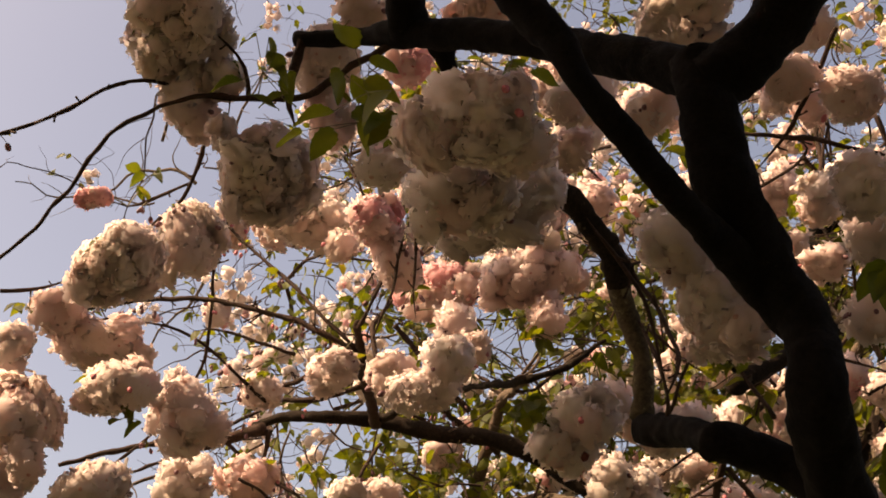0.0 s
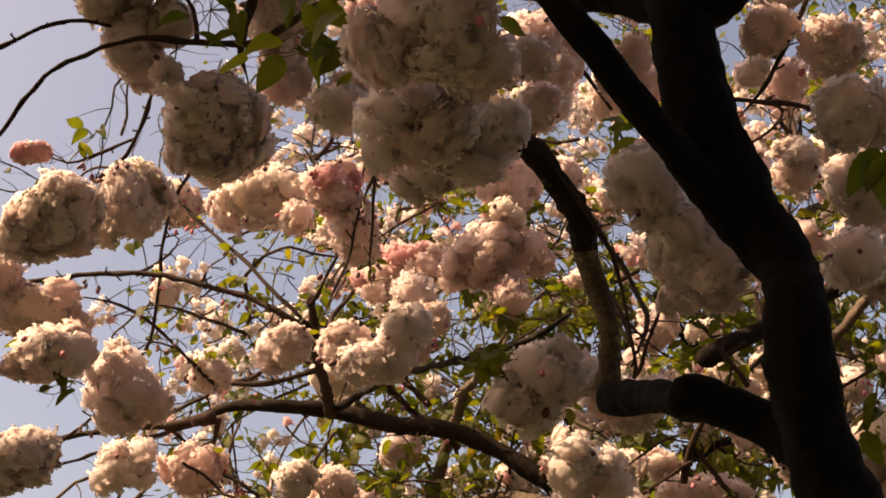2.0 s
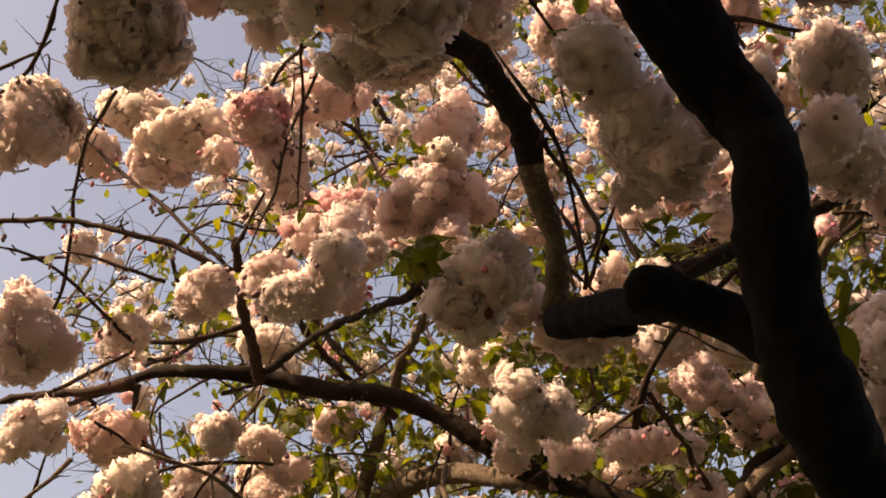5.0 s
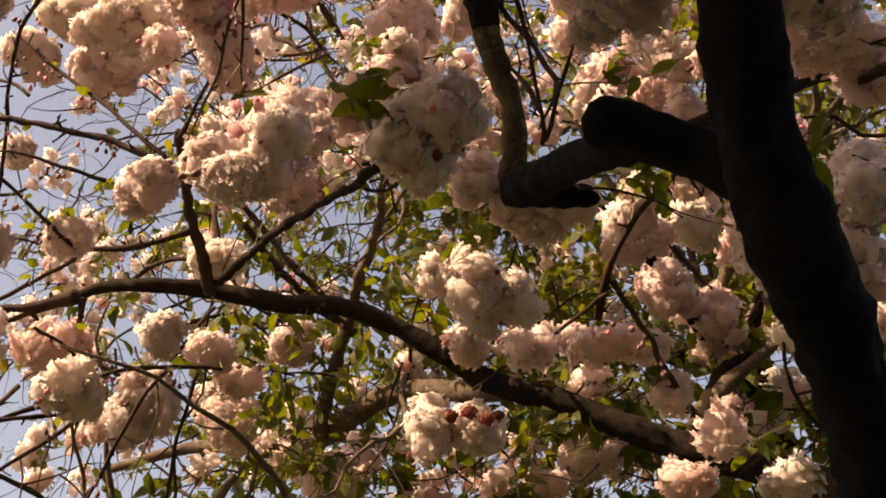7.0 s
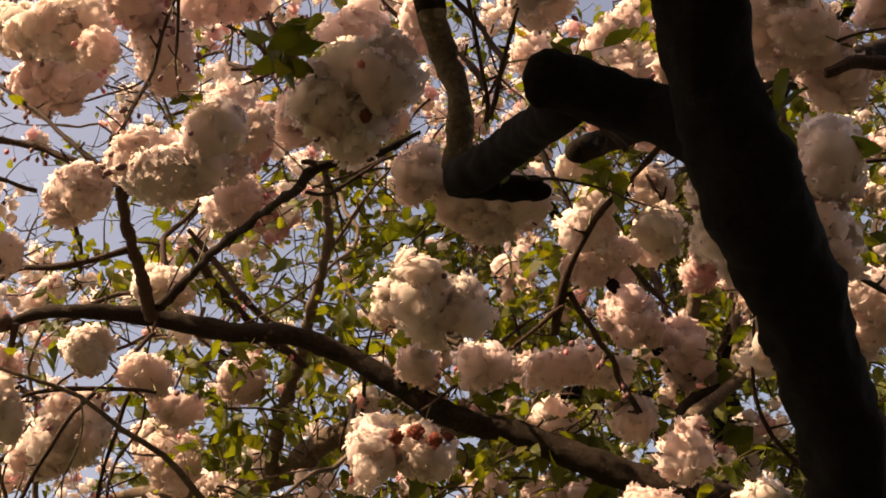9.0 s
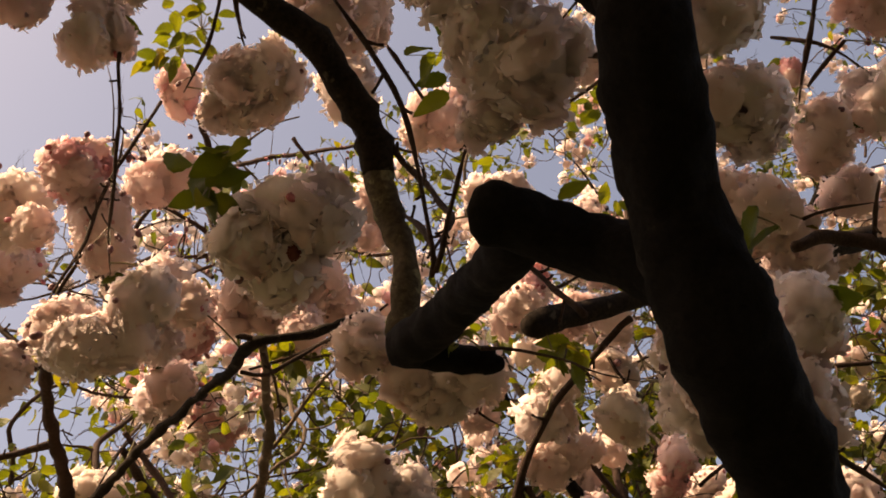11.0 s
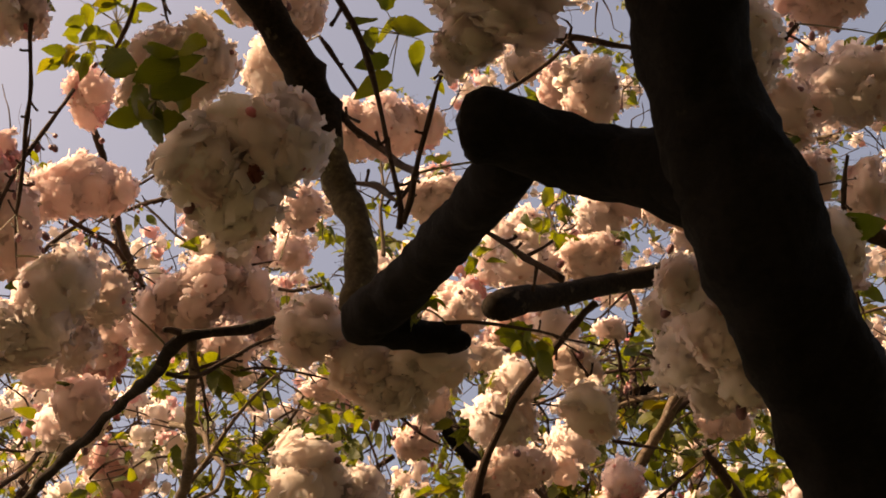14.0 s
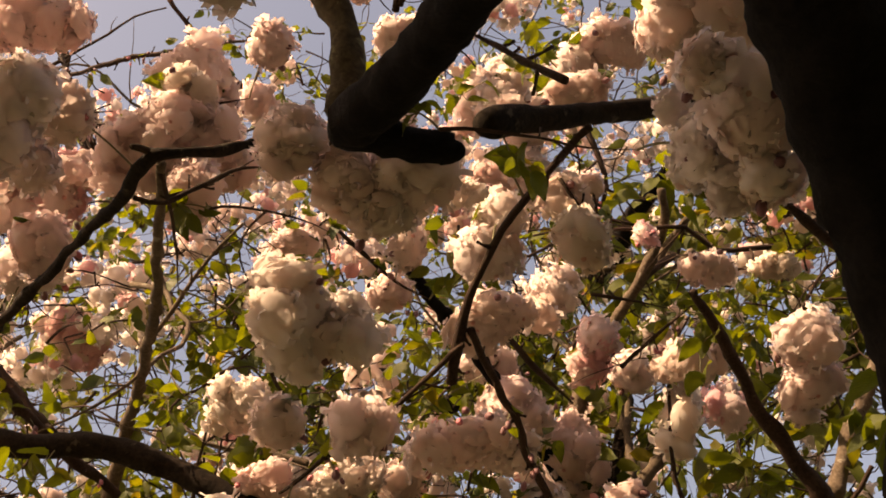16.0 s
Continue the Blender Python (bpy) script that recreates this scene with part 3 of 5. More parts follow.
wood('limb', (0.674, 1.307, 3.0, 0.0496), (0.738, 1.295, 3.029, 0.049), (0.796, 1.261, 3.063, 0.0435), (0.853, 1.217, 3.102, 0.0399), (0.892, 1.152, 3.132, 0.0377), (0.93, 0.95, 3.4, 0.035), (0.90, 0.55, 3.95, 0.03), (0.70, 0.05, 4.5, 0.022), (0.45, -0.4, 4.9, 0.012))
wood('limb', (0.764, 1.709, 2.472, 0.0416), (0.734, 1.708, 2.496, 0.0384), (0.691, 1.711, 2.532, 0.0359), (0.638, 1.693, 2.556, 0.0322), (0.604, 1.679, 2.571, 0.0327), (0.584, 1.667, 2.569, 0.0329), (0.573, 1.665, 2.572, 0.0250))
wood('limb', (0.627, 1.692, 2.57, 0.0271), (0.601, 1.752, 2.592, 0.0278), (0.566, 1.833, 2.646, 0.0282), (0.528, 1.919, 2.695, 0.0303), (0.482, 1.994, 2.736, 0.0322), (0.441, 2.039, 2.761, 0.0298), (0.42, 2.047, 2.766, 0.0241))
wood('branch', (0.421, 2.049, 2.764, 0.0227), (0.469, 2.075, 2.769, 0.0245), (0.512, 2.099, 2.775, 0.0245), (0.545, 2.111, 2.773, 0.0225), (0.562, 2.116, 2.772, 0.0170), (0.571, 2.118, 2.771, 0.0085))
wood('lichen_branch', (0.431, 2.044, 2.783, 0.0221), (0.45, 2.027, 2.838, 0.0226), (0.453, 2.002, 2.91, 0.0216), (0.441, 1.985, 2.984, 0.0216), (0.43, 1.95, 3.044, 0.0212))
wood('brown_branch', (0.43, 1.952, 3.043, 0.0228), (0.425, 1.893, 3.102, 0.0247), (0.398, 1.817, 3.142, 0.0247), (0.359, 1.759, 3.167, 0.0239), (0.318, 1.714, 3.172, 0.0221), (0.279, 1.663, 3.187, 0.0205), (0.231, 1.61, 3.21, 0.0181))
wood('twig', (0.502, 1.879, 2.715, 0.0065), (0.508, 1.854, 2.747, 0.0043), (0.507, 1.81, 2.802, 0.004), (0.504, 1.748, 2.864, 0.0051), (0.488, 1.688, 2.908, 0.0062), (0.459, 1.641, 2.952, 0.0063), (0.428, 1.597, 2.991, 0.0049))
wood('twig', (0.508, 1.875, 2.718, 0.0052), (0.539, 1.803, 2.746, 0.0042), (0.567, 1.732, 2.755, 0.0038), (0.588, 1.687, 2.757, 0.0043), (0.597, 1.666, 2.768, 0.0049))
wood('twig', (0.458, 1.988, 2.983, 0.0048), (0.488, 1.923, 2.87, 0.0051), (0.512, 1.872, 2.758, 0.0047))
wood('brown_branch', (1.6, 2.85, 3.66, 0.03), (1.15, 2.54, 3.31, 0.022), (0.888, 2.36, 3.1, 0.018), (0.75, 2.265, 2.99, 0.018), (0.66, 2.203, 2.922, 0.021), (0.628, 2.181, 2.896, 0.0225), (0.616, 2.173, 2.887, 0.0160))
wood('twig', (0.692, 2.023, 2.745, 0.0065), (0.664, 2.035, 2.82, 0.0064), (0.634, 2.05, 2.89, 0.0055), (0.601, 2.058, 2.964, 0.0041))
wood('twig', (0.543, 2.078, 2.766, 0.0045), (0.601, 2.085, 2.755, 0.0033), (0.654, 2.082, 2.723, 0.0029), (0.685, 2.077, 2.694, 0.0029), (0.747, 2.058, 2.642, 0.0021))
wood('branch', (0.788, 2.265, 2.955, 0.0058), (0.755, 2.291, 2.943, 0.0058), (0.699, 2.332, 2.923, 0.0063), (0.642, 2.394, 2.906, 0.0072), (0.593, 2.461, 2.877, 0.0073), (0.556, 2.527, 2.841, 0.0082), (0.53, 2.592, 2.8, 0.0096))
wood('twig', (0.572, 2.524, 2.841, 0.0081), (0.612, 2.649, 2.823, 0.0085), (0.651, 2.834, 2.787, 0.0097), (0.696, 2.964, 2.742, 0.0107), (0.755, 3.091, 2.687, 0.0139))
wood('twig', (0.557, 2.534, 2.823, 0.0058), (0.471, 2.601, 2.801, 0.0053), (0.367, 2.642, 2.773, 0.0054), (0.287, 2.669, 2.746, 0.0061), (0.24, 2.683, 2.727, 0.0073))
wood('brown_branch', (-0.485, 2.976, 3.303, 0.014), (-0.327, 2.803, 3.257, 0.0102), (-0.136, 2.586, 3.174, 0.0092), (0.031, 2.389, 3.078, 0.0088), (0.146, 2.235, 2.998, 0.0105), (0.18, 2.221, 2.995, 0.0084), (0.248, 2.25, 3.028, 0.007), (0.308, 2.282, 3.082, 0.0062), (0.343, 2.293, 3.107, 0.0042))
wood('twig', (0.175, 2.221, 2.993, 0.0099), (0.16, 2.204, 2.991, 0.0079), (0.143, 2.187, 2.987, 0.0059))
wood('twig', (0.118, 2.291, 3.006, 0.006), (0.156, 2.319, 3.017, 0.0052), (0.208, 2.334, 3.057, 0.0048), (0.27, 2.36, 3.114, 0.0044), (0.331, 2.407, 3.147, 0.0035))
wood('brown_limb', (1.033, 2.742, 2.351, 0.0498), (1.027, 3.016, 2.499, 0.0469), (0.989, 3.251, 2.616, 0.0455), (0.861, 3.293, 2.696, 0.0433), (0.719, 3.301, 2.762, 0.0391), (0.573, 3.305, 2.84, 0.0365), (0.394, 3.286, 2.946, 0.0338), (0.22, 3.26, 3.012, 0.0317), (0.093, 3.217, 3.101, 0.0288), (-0.039, 3.182, 3.199, 0.0268), (-0.191, 3.147, 3.269, 0.0272), (-0.354, 3.134, 3.302, 0.0276), (-0.542, 3.089, 3.351, 0.0264), (-0.711, 3.006, 3.354, 0.0206), (-0.851, 3.008, 3.372, 0.0169), (-0.964, 3.028, 3.361, 0.0137))
wood('branch', (-0.874, 2.925, 3.298, 0.019), (-1.031, 2.915, 3.289, 0.0141), (-1.209, 2.904, 3.29, 0.0108), (-1.375, 2.877, 3.268, 0.0092), (-1.55, 2.82, 3.218, 0.0074))
wood('twig', (-0.912, 2.93, 3.296, 0.0157), (-1.118, 2.919, 3.252, 0.0089), (-1.268, 2.906, 3.211, 0.0072), (-1.451, 2.866, 3.154, 0.0055))
wood('twig', (-0.86, 2.934, 3.296, 0.0139), (-0.881, 2.961, 3.248, 0.0087), (-0.894, 2.997, 3.19, 0.0078), (-0.841, 3.051, 3.139, 0.007), (-0.791, 3.085, 3.12, 0.0061))
wood('twig', (-1.031, 2.917, 3.284, 0.0123), (-0.99, 2.935, 3.251, 0.0088), (-0.895, 3.006, 3.171, 0.0078), (-0.812, 3.052, 3.118, 0.0078), (-0.731, 3.106, 3.06, 0.0069))
wood('branch', (-0.519, 3.006, 3.3, 0.0185), (-0.442, 2.718, 3.295, 0.0138), (-0.35, 2.441, 3.269, 0.0110), (-0.314, 2.329, 3.285, 0.0085))
wood('twig', (-0.315, 2.332, 3.268, 0.0091), (-0.266, 2.297, 3.317, 0.0064), (-0.216, 2.264, 3.376, 0.0058), (-0.185, 2.222, 3.431, 0.0058), (-0.137, 2.171, 3.497, 0.0058), (-0.107, 2.112, 3.559, 0.0052))
wood('twig', (-0.448, 2.715, 3.295, 0.0103), (-0.575, 2.699, 3.265, 0.0096), (-0.702, 2.692, 3.269, 0.009), (-0.851, 2.728, 3.243, 0.0085), (-0.977, 2.739, 3.205, 0.0079), (-1.125, 2.739, 3.147, 0.0064))
wood('twig', (-0.36, 2.441, 3.258, 0.0128), (-0.459, 2.404, 3.32, 0.0115), (-0.61, 2.379, 3.39, 0.0104), (-0.764, 2.356, 3.443, 0.0099), (-0.921, 2.339, 3.472, 0.0094), (-1.071, 2.316, 3.467, 0.0088), (-1.234, 2.272, 3.443, 0.0073))
wood('twig', (-0.361, 2.433, 3.27, 0.0092), (-0.465, 2.422, 3.383, 0.0081), (-0.605, 2.43, 3.541, 0.0077), (-0.743, 2.439, 3.69, 0.0065), (-0.853, 2.407, 3.81, 0.005))
wood('twig', (-0.548, 2.449, 3.285, 0.0073), (-0.645, 2.409, 3.321, 0.0059), (-0.756, 2.37, 3.357, 0.0053), (-0.831, 2.362, 3.358, 0.0046))
wood('twig', (-0.705, 2.619, 3.233, 0.0086), (-0.761, 2.525, 3.289, 0.007), (-0.836, 2.429, 3.358, 0.0062), (-0.923, 2.37, 3.394, 0.0054), (-1.029, 2.325, 3.405, 0.0047))
wood('twig', (-0.594, 2.167, 3.678, 0.0067), (-0.709, 2.248, 3.595, 0.0068), (-0.776, 2.347, 3.516, 0.007), (-0.839, 2.461, 3.369, 0.007), (-0.899, 2.512, 3.278, 0.0063), (-1.001, 2.56, 3.2, 0.0064), (-1.123, 2.585, 3.122, 0.0057), (-1.248, 2.599, 3.048, 0.0049))
wood('twig', (0.019, 1.831, 3.346, 0.0046), (-0.003, 1.919, 3.309, 0.0047), (-0.039, 2.003, 3.265, 0.0047), (-0.072, 2.086, 3.214, 0.0042), (-0.092, 2.162, 3.171, 0.0032))
wood('twig', (-0.014, 2.067, 3.557, 0.0053), (-0.064, 2.09, 3.462, 0.0052), (-0.111, 2.114, 3.363, 0.0051), (-0.147, 2.147, 3.254, 0.005), (-0.191, 2.167, 3.174, 0.0044), (-0.23, 2.188, 3.104, 0.0032))
wood('twig', (0.078, 1.543, 3.47, 0.0143), (0.019, 1.55, 3.454, 0.0108), (-0.059, 1.558, 3.427, 0.0103), (-0.148, 1.56, 3.395, 0.0103), (-0.244, 1.518, 3.383, 0.0085), (-0.335, 1.47, 3.373, 0.0067), (-0.425, 1.451, 3.343, 0.0061), (-0.513, 1.438, 3.288, 0.0061), (-0.592, 1.462, 3.207, 0.0061), (-0.677, 1.476, 3.123, 0.0055), (-0.761, 1.484, 3.055, 0.0049), (-0.853, 1.5, 2.955, 0.0044))
wood('twig', (-0.383, 1.497, 3.423, 0.005), (-0.45, 1.429, 3.411, 0.0056), (-0.512, 1.39, 3.369, 0.0055), (-0.586, 1.364, 3.299, 0.0055), (-0.681, 1.329, 3.245, 0.0049), (-0.758, 1.29, 3.204, 0.0043))
wood('twig', (-0.16, 1.573, 3.571, 0.0153), (-0.185, 1.594, 3.508, 0.0139), (-0.202, 1.627, 3.45, 0.0101), (-0.204, 1.672, 3.399, 0.0076))
wood('twig', (-0.244, 1.519, 3.382, 0.0073), (-0.244, 1.481, 3.435, 0.0061), (-0.272, 1.449, 3.479, 0.0061), (-0.303, 1.424, 3.513, 0.0049))
wood('twig', (-0.414, 1.651, 3.45, 0.0053), (-0.476, 1.721, 3.411, 0.006), (-0.527, 1.763, 3.355, 0.0061), (-0.614, 1.785, 3.307, 0.0061), (-0.666, 1.787, 3.256, 0.0055))
wood('twig', (-0.51, 1.751, 3.383, 0.0054), (-0.596, 1.763, 3.369, 0.0055), (-0.68, 1.766, 3.364, 0.0049), (-0.733, 1.735, 3.388, 0.0042))
wood('twig', (-1.0, 1.779, 3.197, 0.0072), (-0.941, 1.839, 3.228, 0.0065), (-0.885, 1.883, 3.274, 0.0059))
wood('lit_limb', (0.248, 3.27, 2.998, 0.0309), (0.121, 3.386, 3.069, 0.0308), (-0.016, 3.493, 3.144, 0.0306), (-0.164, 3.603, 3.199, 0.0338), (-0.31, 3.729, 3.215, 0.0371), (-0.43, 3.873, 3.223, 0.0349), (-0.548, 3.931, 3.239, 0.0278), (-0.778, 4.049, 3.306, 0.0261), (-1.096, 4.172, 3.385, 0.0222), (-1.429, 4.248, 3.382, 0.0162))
wood('branch', (-0.442, 3.034, 3.528, 0.0096), (-0.388, 3.145, 3.45, 0.0113), (-0.308, 3.257, 3.373, 0.0129), (-0.217, 3.397, 3.318, 0.0132))
wood('twig', (-0.727, 2.467, 2.709, 0.0058), (-0.641, 2.515, 2.727, 0.0064), (-0.58, 2.542, 2.745, 0.0058))
wood('twig', (-0.341, 2.712, 2.884, 0.006), (-0.443, 2.645, 2.875, 0.008), (-0.541, 2.573, 2.846, 0.0072), (-0.637, 2.52, 2.771, 0.0065), (-0.727, 2.466, 2.712, 0.0058), (-0.804, 2.442, 2.653, 0.0052))
wood('twig', (-0.44, 2.646, 2.875, 0.0073), (-0.499, 2.636, 2.795, 0.0066), (-0.553, 2.644, 2.698, 0.0066), (-0.601, 2.655, 2.618, 0.0059), (-0.642, 2.665, 2.538, 0.0053))
wood('twig', (-0.394, 2.693, 2.876, 0.0067), (-0.443, 2.731, 2.759, 0.006), (-0.48, 2.768, 2.642, 0.006), (-0.495, 2.794, 2.561, 0.0054))
wood('twig', (-0.746, 2.56, 2.985, 0.0063), (-0.697, 2.605, 2.964, 0.0063), (-0.636, 2.653, 2.903, 0.0062), (-0.604, 2.655, 2.863, 0.0055))
wood('twig', (-0.479, 2.954, 3.21, 0.0093), (-0.514, 2.888, 3.087, 0.0075), (-0.527, 2.815, 2.988, 0.0065))
wood('twig', (-0.221, 2.514, 3.856, 0.007), (-0.154, 2.569, 3.83, 0.0077), (-0.111, 2.604, 3.81, 0.0085), (-0.085, 2.699, 3.798, 0.0071), (-0.066, 2.769, 3.805, 0.0064))
wood('twig', (-0.085, 2.699, 3.798, 0.0063), (-0.201, 2.667, 3.717, 0.0062), (-0.273, 2.634, 3.646, 0.0053))
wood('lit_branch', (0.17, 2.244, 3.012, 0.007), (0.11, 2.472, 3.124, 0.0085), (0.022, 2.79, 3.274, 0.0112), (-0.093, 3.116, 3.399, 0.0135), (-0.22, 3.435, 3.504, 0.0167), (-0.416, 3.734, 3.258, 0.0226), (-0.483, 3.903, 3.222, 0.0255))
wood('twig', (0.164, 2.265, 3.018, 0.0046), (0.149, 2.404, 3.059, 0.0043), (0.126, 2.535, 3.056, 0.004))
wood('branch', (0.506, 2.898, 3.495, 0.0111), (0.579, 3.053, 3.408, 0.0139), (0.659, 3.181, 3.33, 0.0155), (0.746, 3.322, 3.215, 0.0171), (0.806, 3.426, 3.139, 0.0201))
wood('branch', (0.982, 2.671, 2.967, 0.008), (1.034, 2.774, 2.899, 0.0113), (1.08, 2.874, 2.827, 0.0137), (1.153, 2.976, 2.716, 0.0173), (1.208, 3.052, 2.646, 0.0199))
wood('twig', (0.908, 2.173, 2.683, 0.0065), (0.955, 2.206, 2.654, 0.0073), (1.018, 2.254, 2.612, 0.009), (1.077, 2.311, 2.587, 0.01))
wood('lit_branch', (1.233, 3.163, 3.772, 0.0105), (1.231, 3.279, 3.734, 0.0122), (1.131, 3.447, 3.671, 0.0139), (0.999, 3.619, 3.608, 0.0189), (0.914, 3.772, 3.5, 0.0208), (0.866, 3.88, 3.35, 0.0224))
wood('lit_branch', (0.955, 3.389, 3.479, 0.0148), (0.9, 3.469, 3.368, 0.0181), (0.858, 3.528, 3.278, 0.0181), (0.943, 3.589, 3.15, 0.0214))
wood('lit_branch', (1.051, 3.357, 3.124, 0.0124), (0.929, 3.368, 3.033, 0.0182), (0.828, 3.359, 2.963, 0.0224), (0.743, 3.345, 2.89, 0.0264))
wood('twig', (0.7, 3.047, 3.304, 0.0101), (0.755, 3.099, 3.223, 0.0101), (0.822, 3.147, 3.139, 0.0094))
wood('twig', (0.997, 2.984, 3.599, 0.0067), (0.999, 3.061, 3.554, 0.0081), (1.007, 3.14, 3.516, 0.0082))
wood('twig', (0.908, 3.008, 3.314, 0.0062), (0.981, 3.014, 3.283, 0.0056), (1.057, 3.021, 3.245, 0.0049))
wood('twig', (0.985, 3.264, 3.304, 0.0067), (1.062, 3.171, 3.307, 0.0059), (1.137, 3.085, 3.295, 0.0052))
wood('branch', (-0.48, 3.134, 5.387, 0.013), (-0.46, 3.348, 5.276, 0.0141), (-0.459, 3.572, 5.136, 0.0141), (-0.376, 3.805, 4.988, 0.0141), (-0.306, 3.862, 4.828, 0.0127))
wood('twig', (-0.507, 3.605, 5.101, 0.0097), (-0.42, 3.616, 5.115, 0.0097), (-0.33, 3.622, 5.132, 0.0087))
wood('twig', (-0.581, 3.555, 5.358, 0.0102), (-0.424, 3.491, 5.318, 0.0122), (-0.284, 3.439, 5.26, 0.013), (0.019, 3.354, 5.123, 0.0093), (0.222, 3.312, 5.049, 0.007))
wood('twig', (0.088, 2.647, 4.205, 0.0073), (0.139, 2.725, 4.144, 0.008), (0.197, 2.807, 4.086, 0.0087), (0.295, 2.901, 4.006, 0.0101))
wood('twig', (0.12, 2.506, 3.529, 0.0045), (0.206, 2.515, 3.535, 0.0051), (0.272, 2.518, 3.539, 0.0045))
wood('twig', (0.111, 2.356, 3.072, 0.0036), (0.162, 2.364, 3.089, 0.0041), (0.222, 2.373, 3.118, 0.0037), (0.307, 2.369, 3.155, 0.0032))
wood('twig', (0.18, 2.544, 3.258, 0.0036), (0.248, 2.557, 3.256, 0.0041), (0.325, 2.583, 3.24, 0.0036), (0.38, 2.611, 3.218, 0.0031))
wood('twig', (0.399, 2.747, 3.365, 0.0051), (0.435, 2.786, 3.329, 0.0057), (0.492, 2.833, 3.281, 0.0051), (0.552, 2.863, 3.246, 0.0045))
wood('twig', (0.281, 2.961, 2.977, 0.0043), (0.373, 2.943, 3.007, 0.0043), (0.468, 2.914, 3.043, 0.0043), (0.55, 2.893, 3.062, 0.0043))
wood('twig', (0.227, 2.844, 3.115, 0.0049), (0.258, 2.891, 3.063, 0.0049), (0.287, 2.943, 3.002, 0.0043))
wood('twig', (0.206, 1.821, 3.559, 0.0077), (0.195, 1.89, 3.528, 0.0077), (0.193, 1.954, 3.498, 0.0067))
wood('twig', (0.175, 1.852, 3.596, 0.0053), (0.132, 1.933, 3.552, 0.0053), (0.08, 1.993, 3.512, 0.0053), (0.054, 2.018, 3.493, 0.0048))
wood('twig', (-0.177, 2.601, 3.725, 0.006), (-0.106, 2.616, 3.736, 0.006), (-0.032, 2.633, 3.744, 0.0054))
wood('twig', (1.25, 1.986, 3.465, 0.0065), (1.22, 2.101, 3.414, 0.006), (1.186, 2.22, 3.351, 0.0049))
wood('twig', (1.171, 2.121, 3.483, 0.005), (1.217, 2.111, 3.434, 0.0055), (1.258, 2.111, 3.391, 0.0049), (1.31, 2.143, 3.345, 0.0038))
wood('twig', (1.278, 2.095, 3.391, 0.0049), (1.241, 2.136, 3.383, 0.0049), (1.209, 2.171, 3.374, 0.0043))
wood('twig', (1.115, 2.243, 3.098, 0.0044), (1.18, 2.222, 3.085, 0.0039), (1.246, 2.205, 3.065, 0.0034))
wood('branch', (1.056, 2.181, 2.97, 0.0099), (1.121, 2.199, 2.993, 0.0116), (1.192, 2.229, 3.002, 0.0129), (1.267, 2.276, 2.99, 0.0147), (1.35, 2.314, 2.976, 0.0171))
wood('twig', (1.221, 2.148, 3.055, 0.0048), (1.208, 2.191, 3.026, 0.0052), (1.2, 2.227, 3.0, 0.0057))
wood('twig', (0.684, 2.108, 3.314, 0.0059), (0.758, 2.077, 3.323, 0.0054), (0.832, 2.037, 3.333, 0.0049), (0.856, 2.005, 3.346, 0.0059), (0.841, 1.987, 3.36, 0.0044))
wood('twig', (0.849, 2.021, 3.339, 0.0069), (0.881, 2.073, 3.3, 0.0059), (0.904, 2.147, 3.246, 0.0049))
wood('twig', (0.437, 2.101, 3.673, 0.0051), (0.466, 2.152, 3.646, 0.0057), (0.493, 2.209, 3.614, 0.0051))
wood('twig', (0.746, 2.364, 2.967, 0.0042), (0.772, 2.396, 2.927, 0.0042), (0.797, 2.427, 2.887, 0.0037), (0.819, 2.439, 2.867, 0.0032))
wood('twig', (0.931, 1.682, 3.387, 0.0071), (0.874, 1.75, 3.315, 0.0071), (0.807, 1.807, 3.248, 0.0071), (0.743, 1.843, 3.204, 0.0059))
wood('twig', (0.728, 2.036, 3.448, 0.0067), (0.858, 2.054, 3.414, 0.0074), (0.97, 2.073, 3.37, 0.0074), (1.056, 2.088, 3.33, 0.0074))
wood('twig', (0.426, 1.922, 3.153, 0.0073), (0.473, 1.937, 3.042, 0.0071), (0.51, 1.933, 2.953, 0.007), (0.535, 1.888, 2.827, 0.0072), (0.508, 1.867, 2.75, 0.0087))
wood('lit_branch', (0.898, 3.750, 3.472, 0.0170), (0.935, 3.700, 3.519, 0.0157), (1.007, 3.650, 3.619, 0.0146), (1.071, 3.600, 3.680, 0.0134), (1.127, 3.550, 3.722, 0.0121), (1.295, 3.500, 3.878, 0.0111), (1.387, 3.450, 3.941, 0.0098))
wood('brown_branch', (1.006, 3.450, 3.481, 0.0087), (1.028, 3.480, 3.423, 0.0106), (1.034, 3.510, 3.388, 0.0126), (1.000, 3.540, 3.312, 0.0144), (0.958, 3.570, 3.239, 0.0162), (0.932, 3.600, 3.165, 0.0179))
wood('lit_branch', (1.715, 3.500, 3.385, 0.0161), (1.682, 3.533, 3.344, 0.0180), (1.554, 3.567, 3.202, 0.0193), (1.455, 3.600, 3.065, 0.0205))
wood('branch', (0.824, 3.800, 3.997, 0.0105), (0.832, 3.800, 3.832, 0.0119), (0.847, 3.800, 3.640, 0.0130), (0.851, 3.800, 3.507, 0.0142))
wood('brown_branch', (0.539, 3.300, 3.929, 0.0093), (0.601, 3.340, 3.711, 0.0104), (0.672, 3.380, 3.549, 0.0115), (0.730, 3.420, 3.418, 0.0127), (0.781, 3.460, 3.331, 0.0139), (0.814, 3.500, 3.266, 0.0152))
wood('lit_branch', (-0.018, 2.950, 3.378, 0.0060), (0.041, 2.900, 3.408, 0.0052), (0.113, 2.850, 3.460, 0.0044), (0.203, 2.800, 3.500, 0.0036))
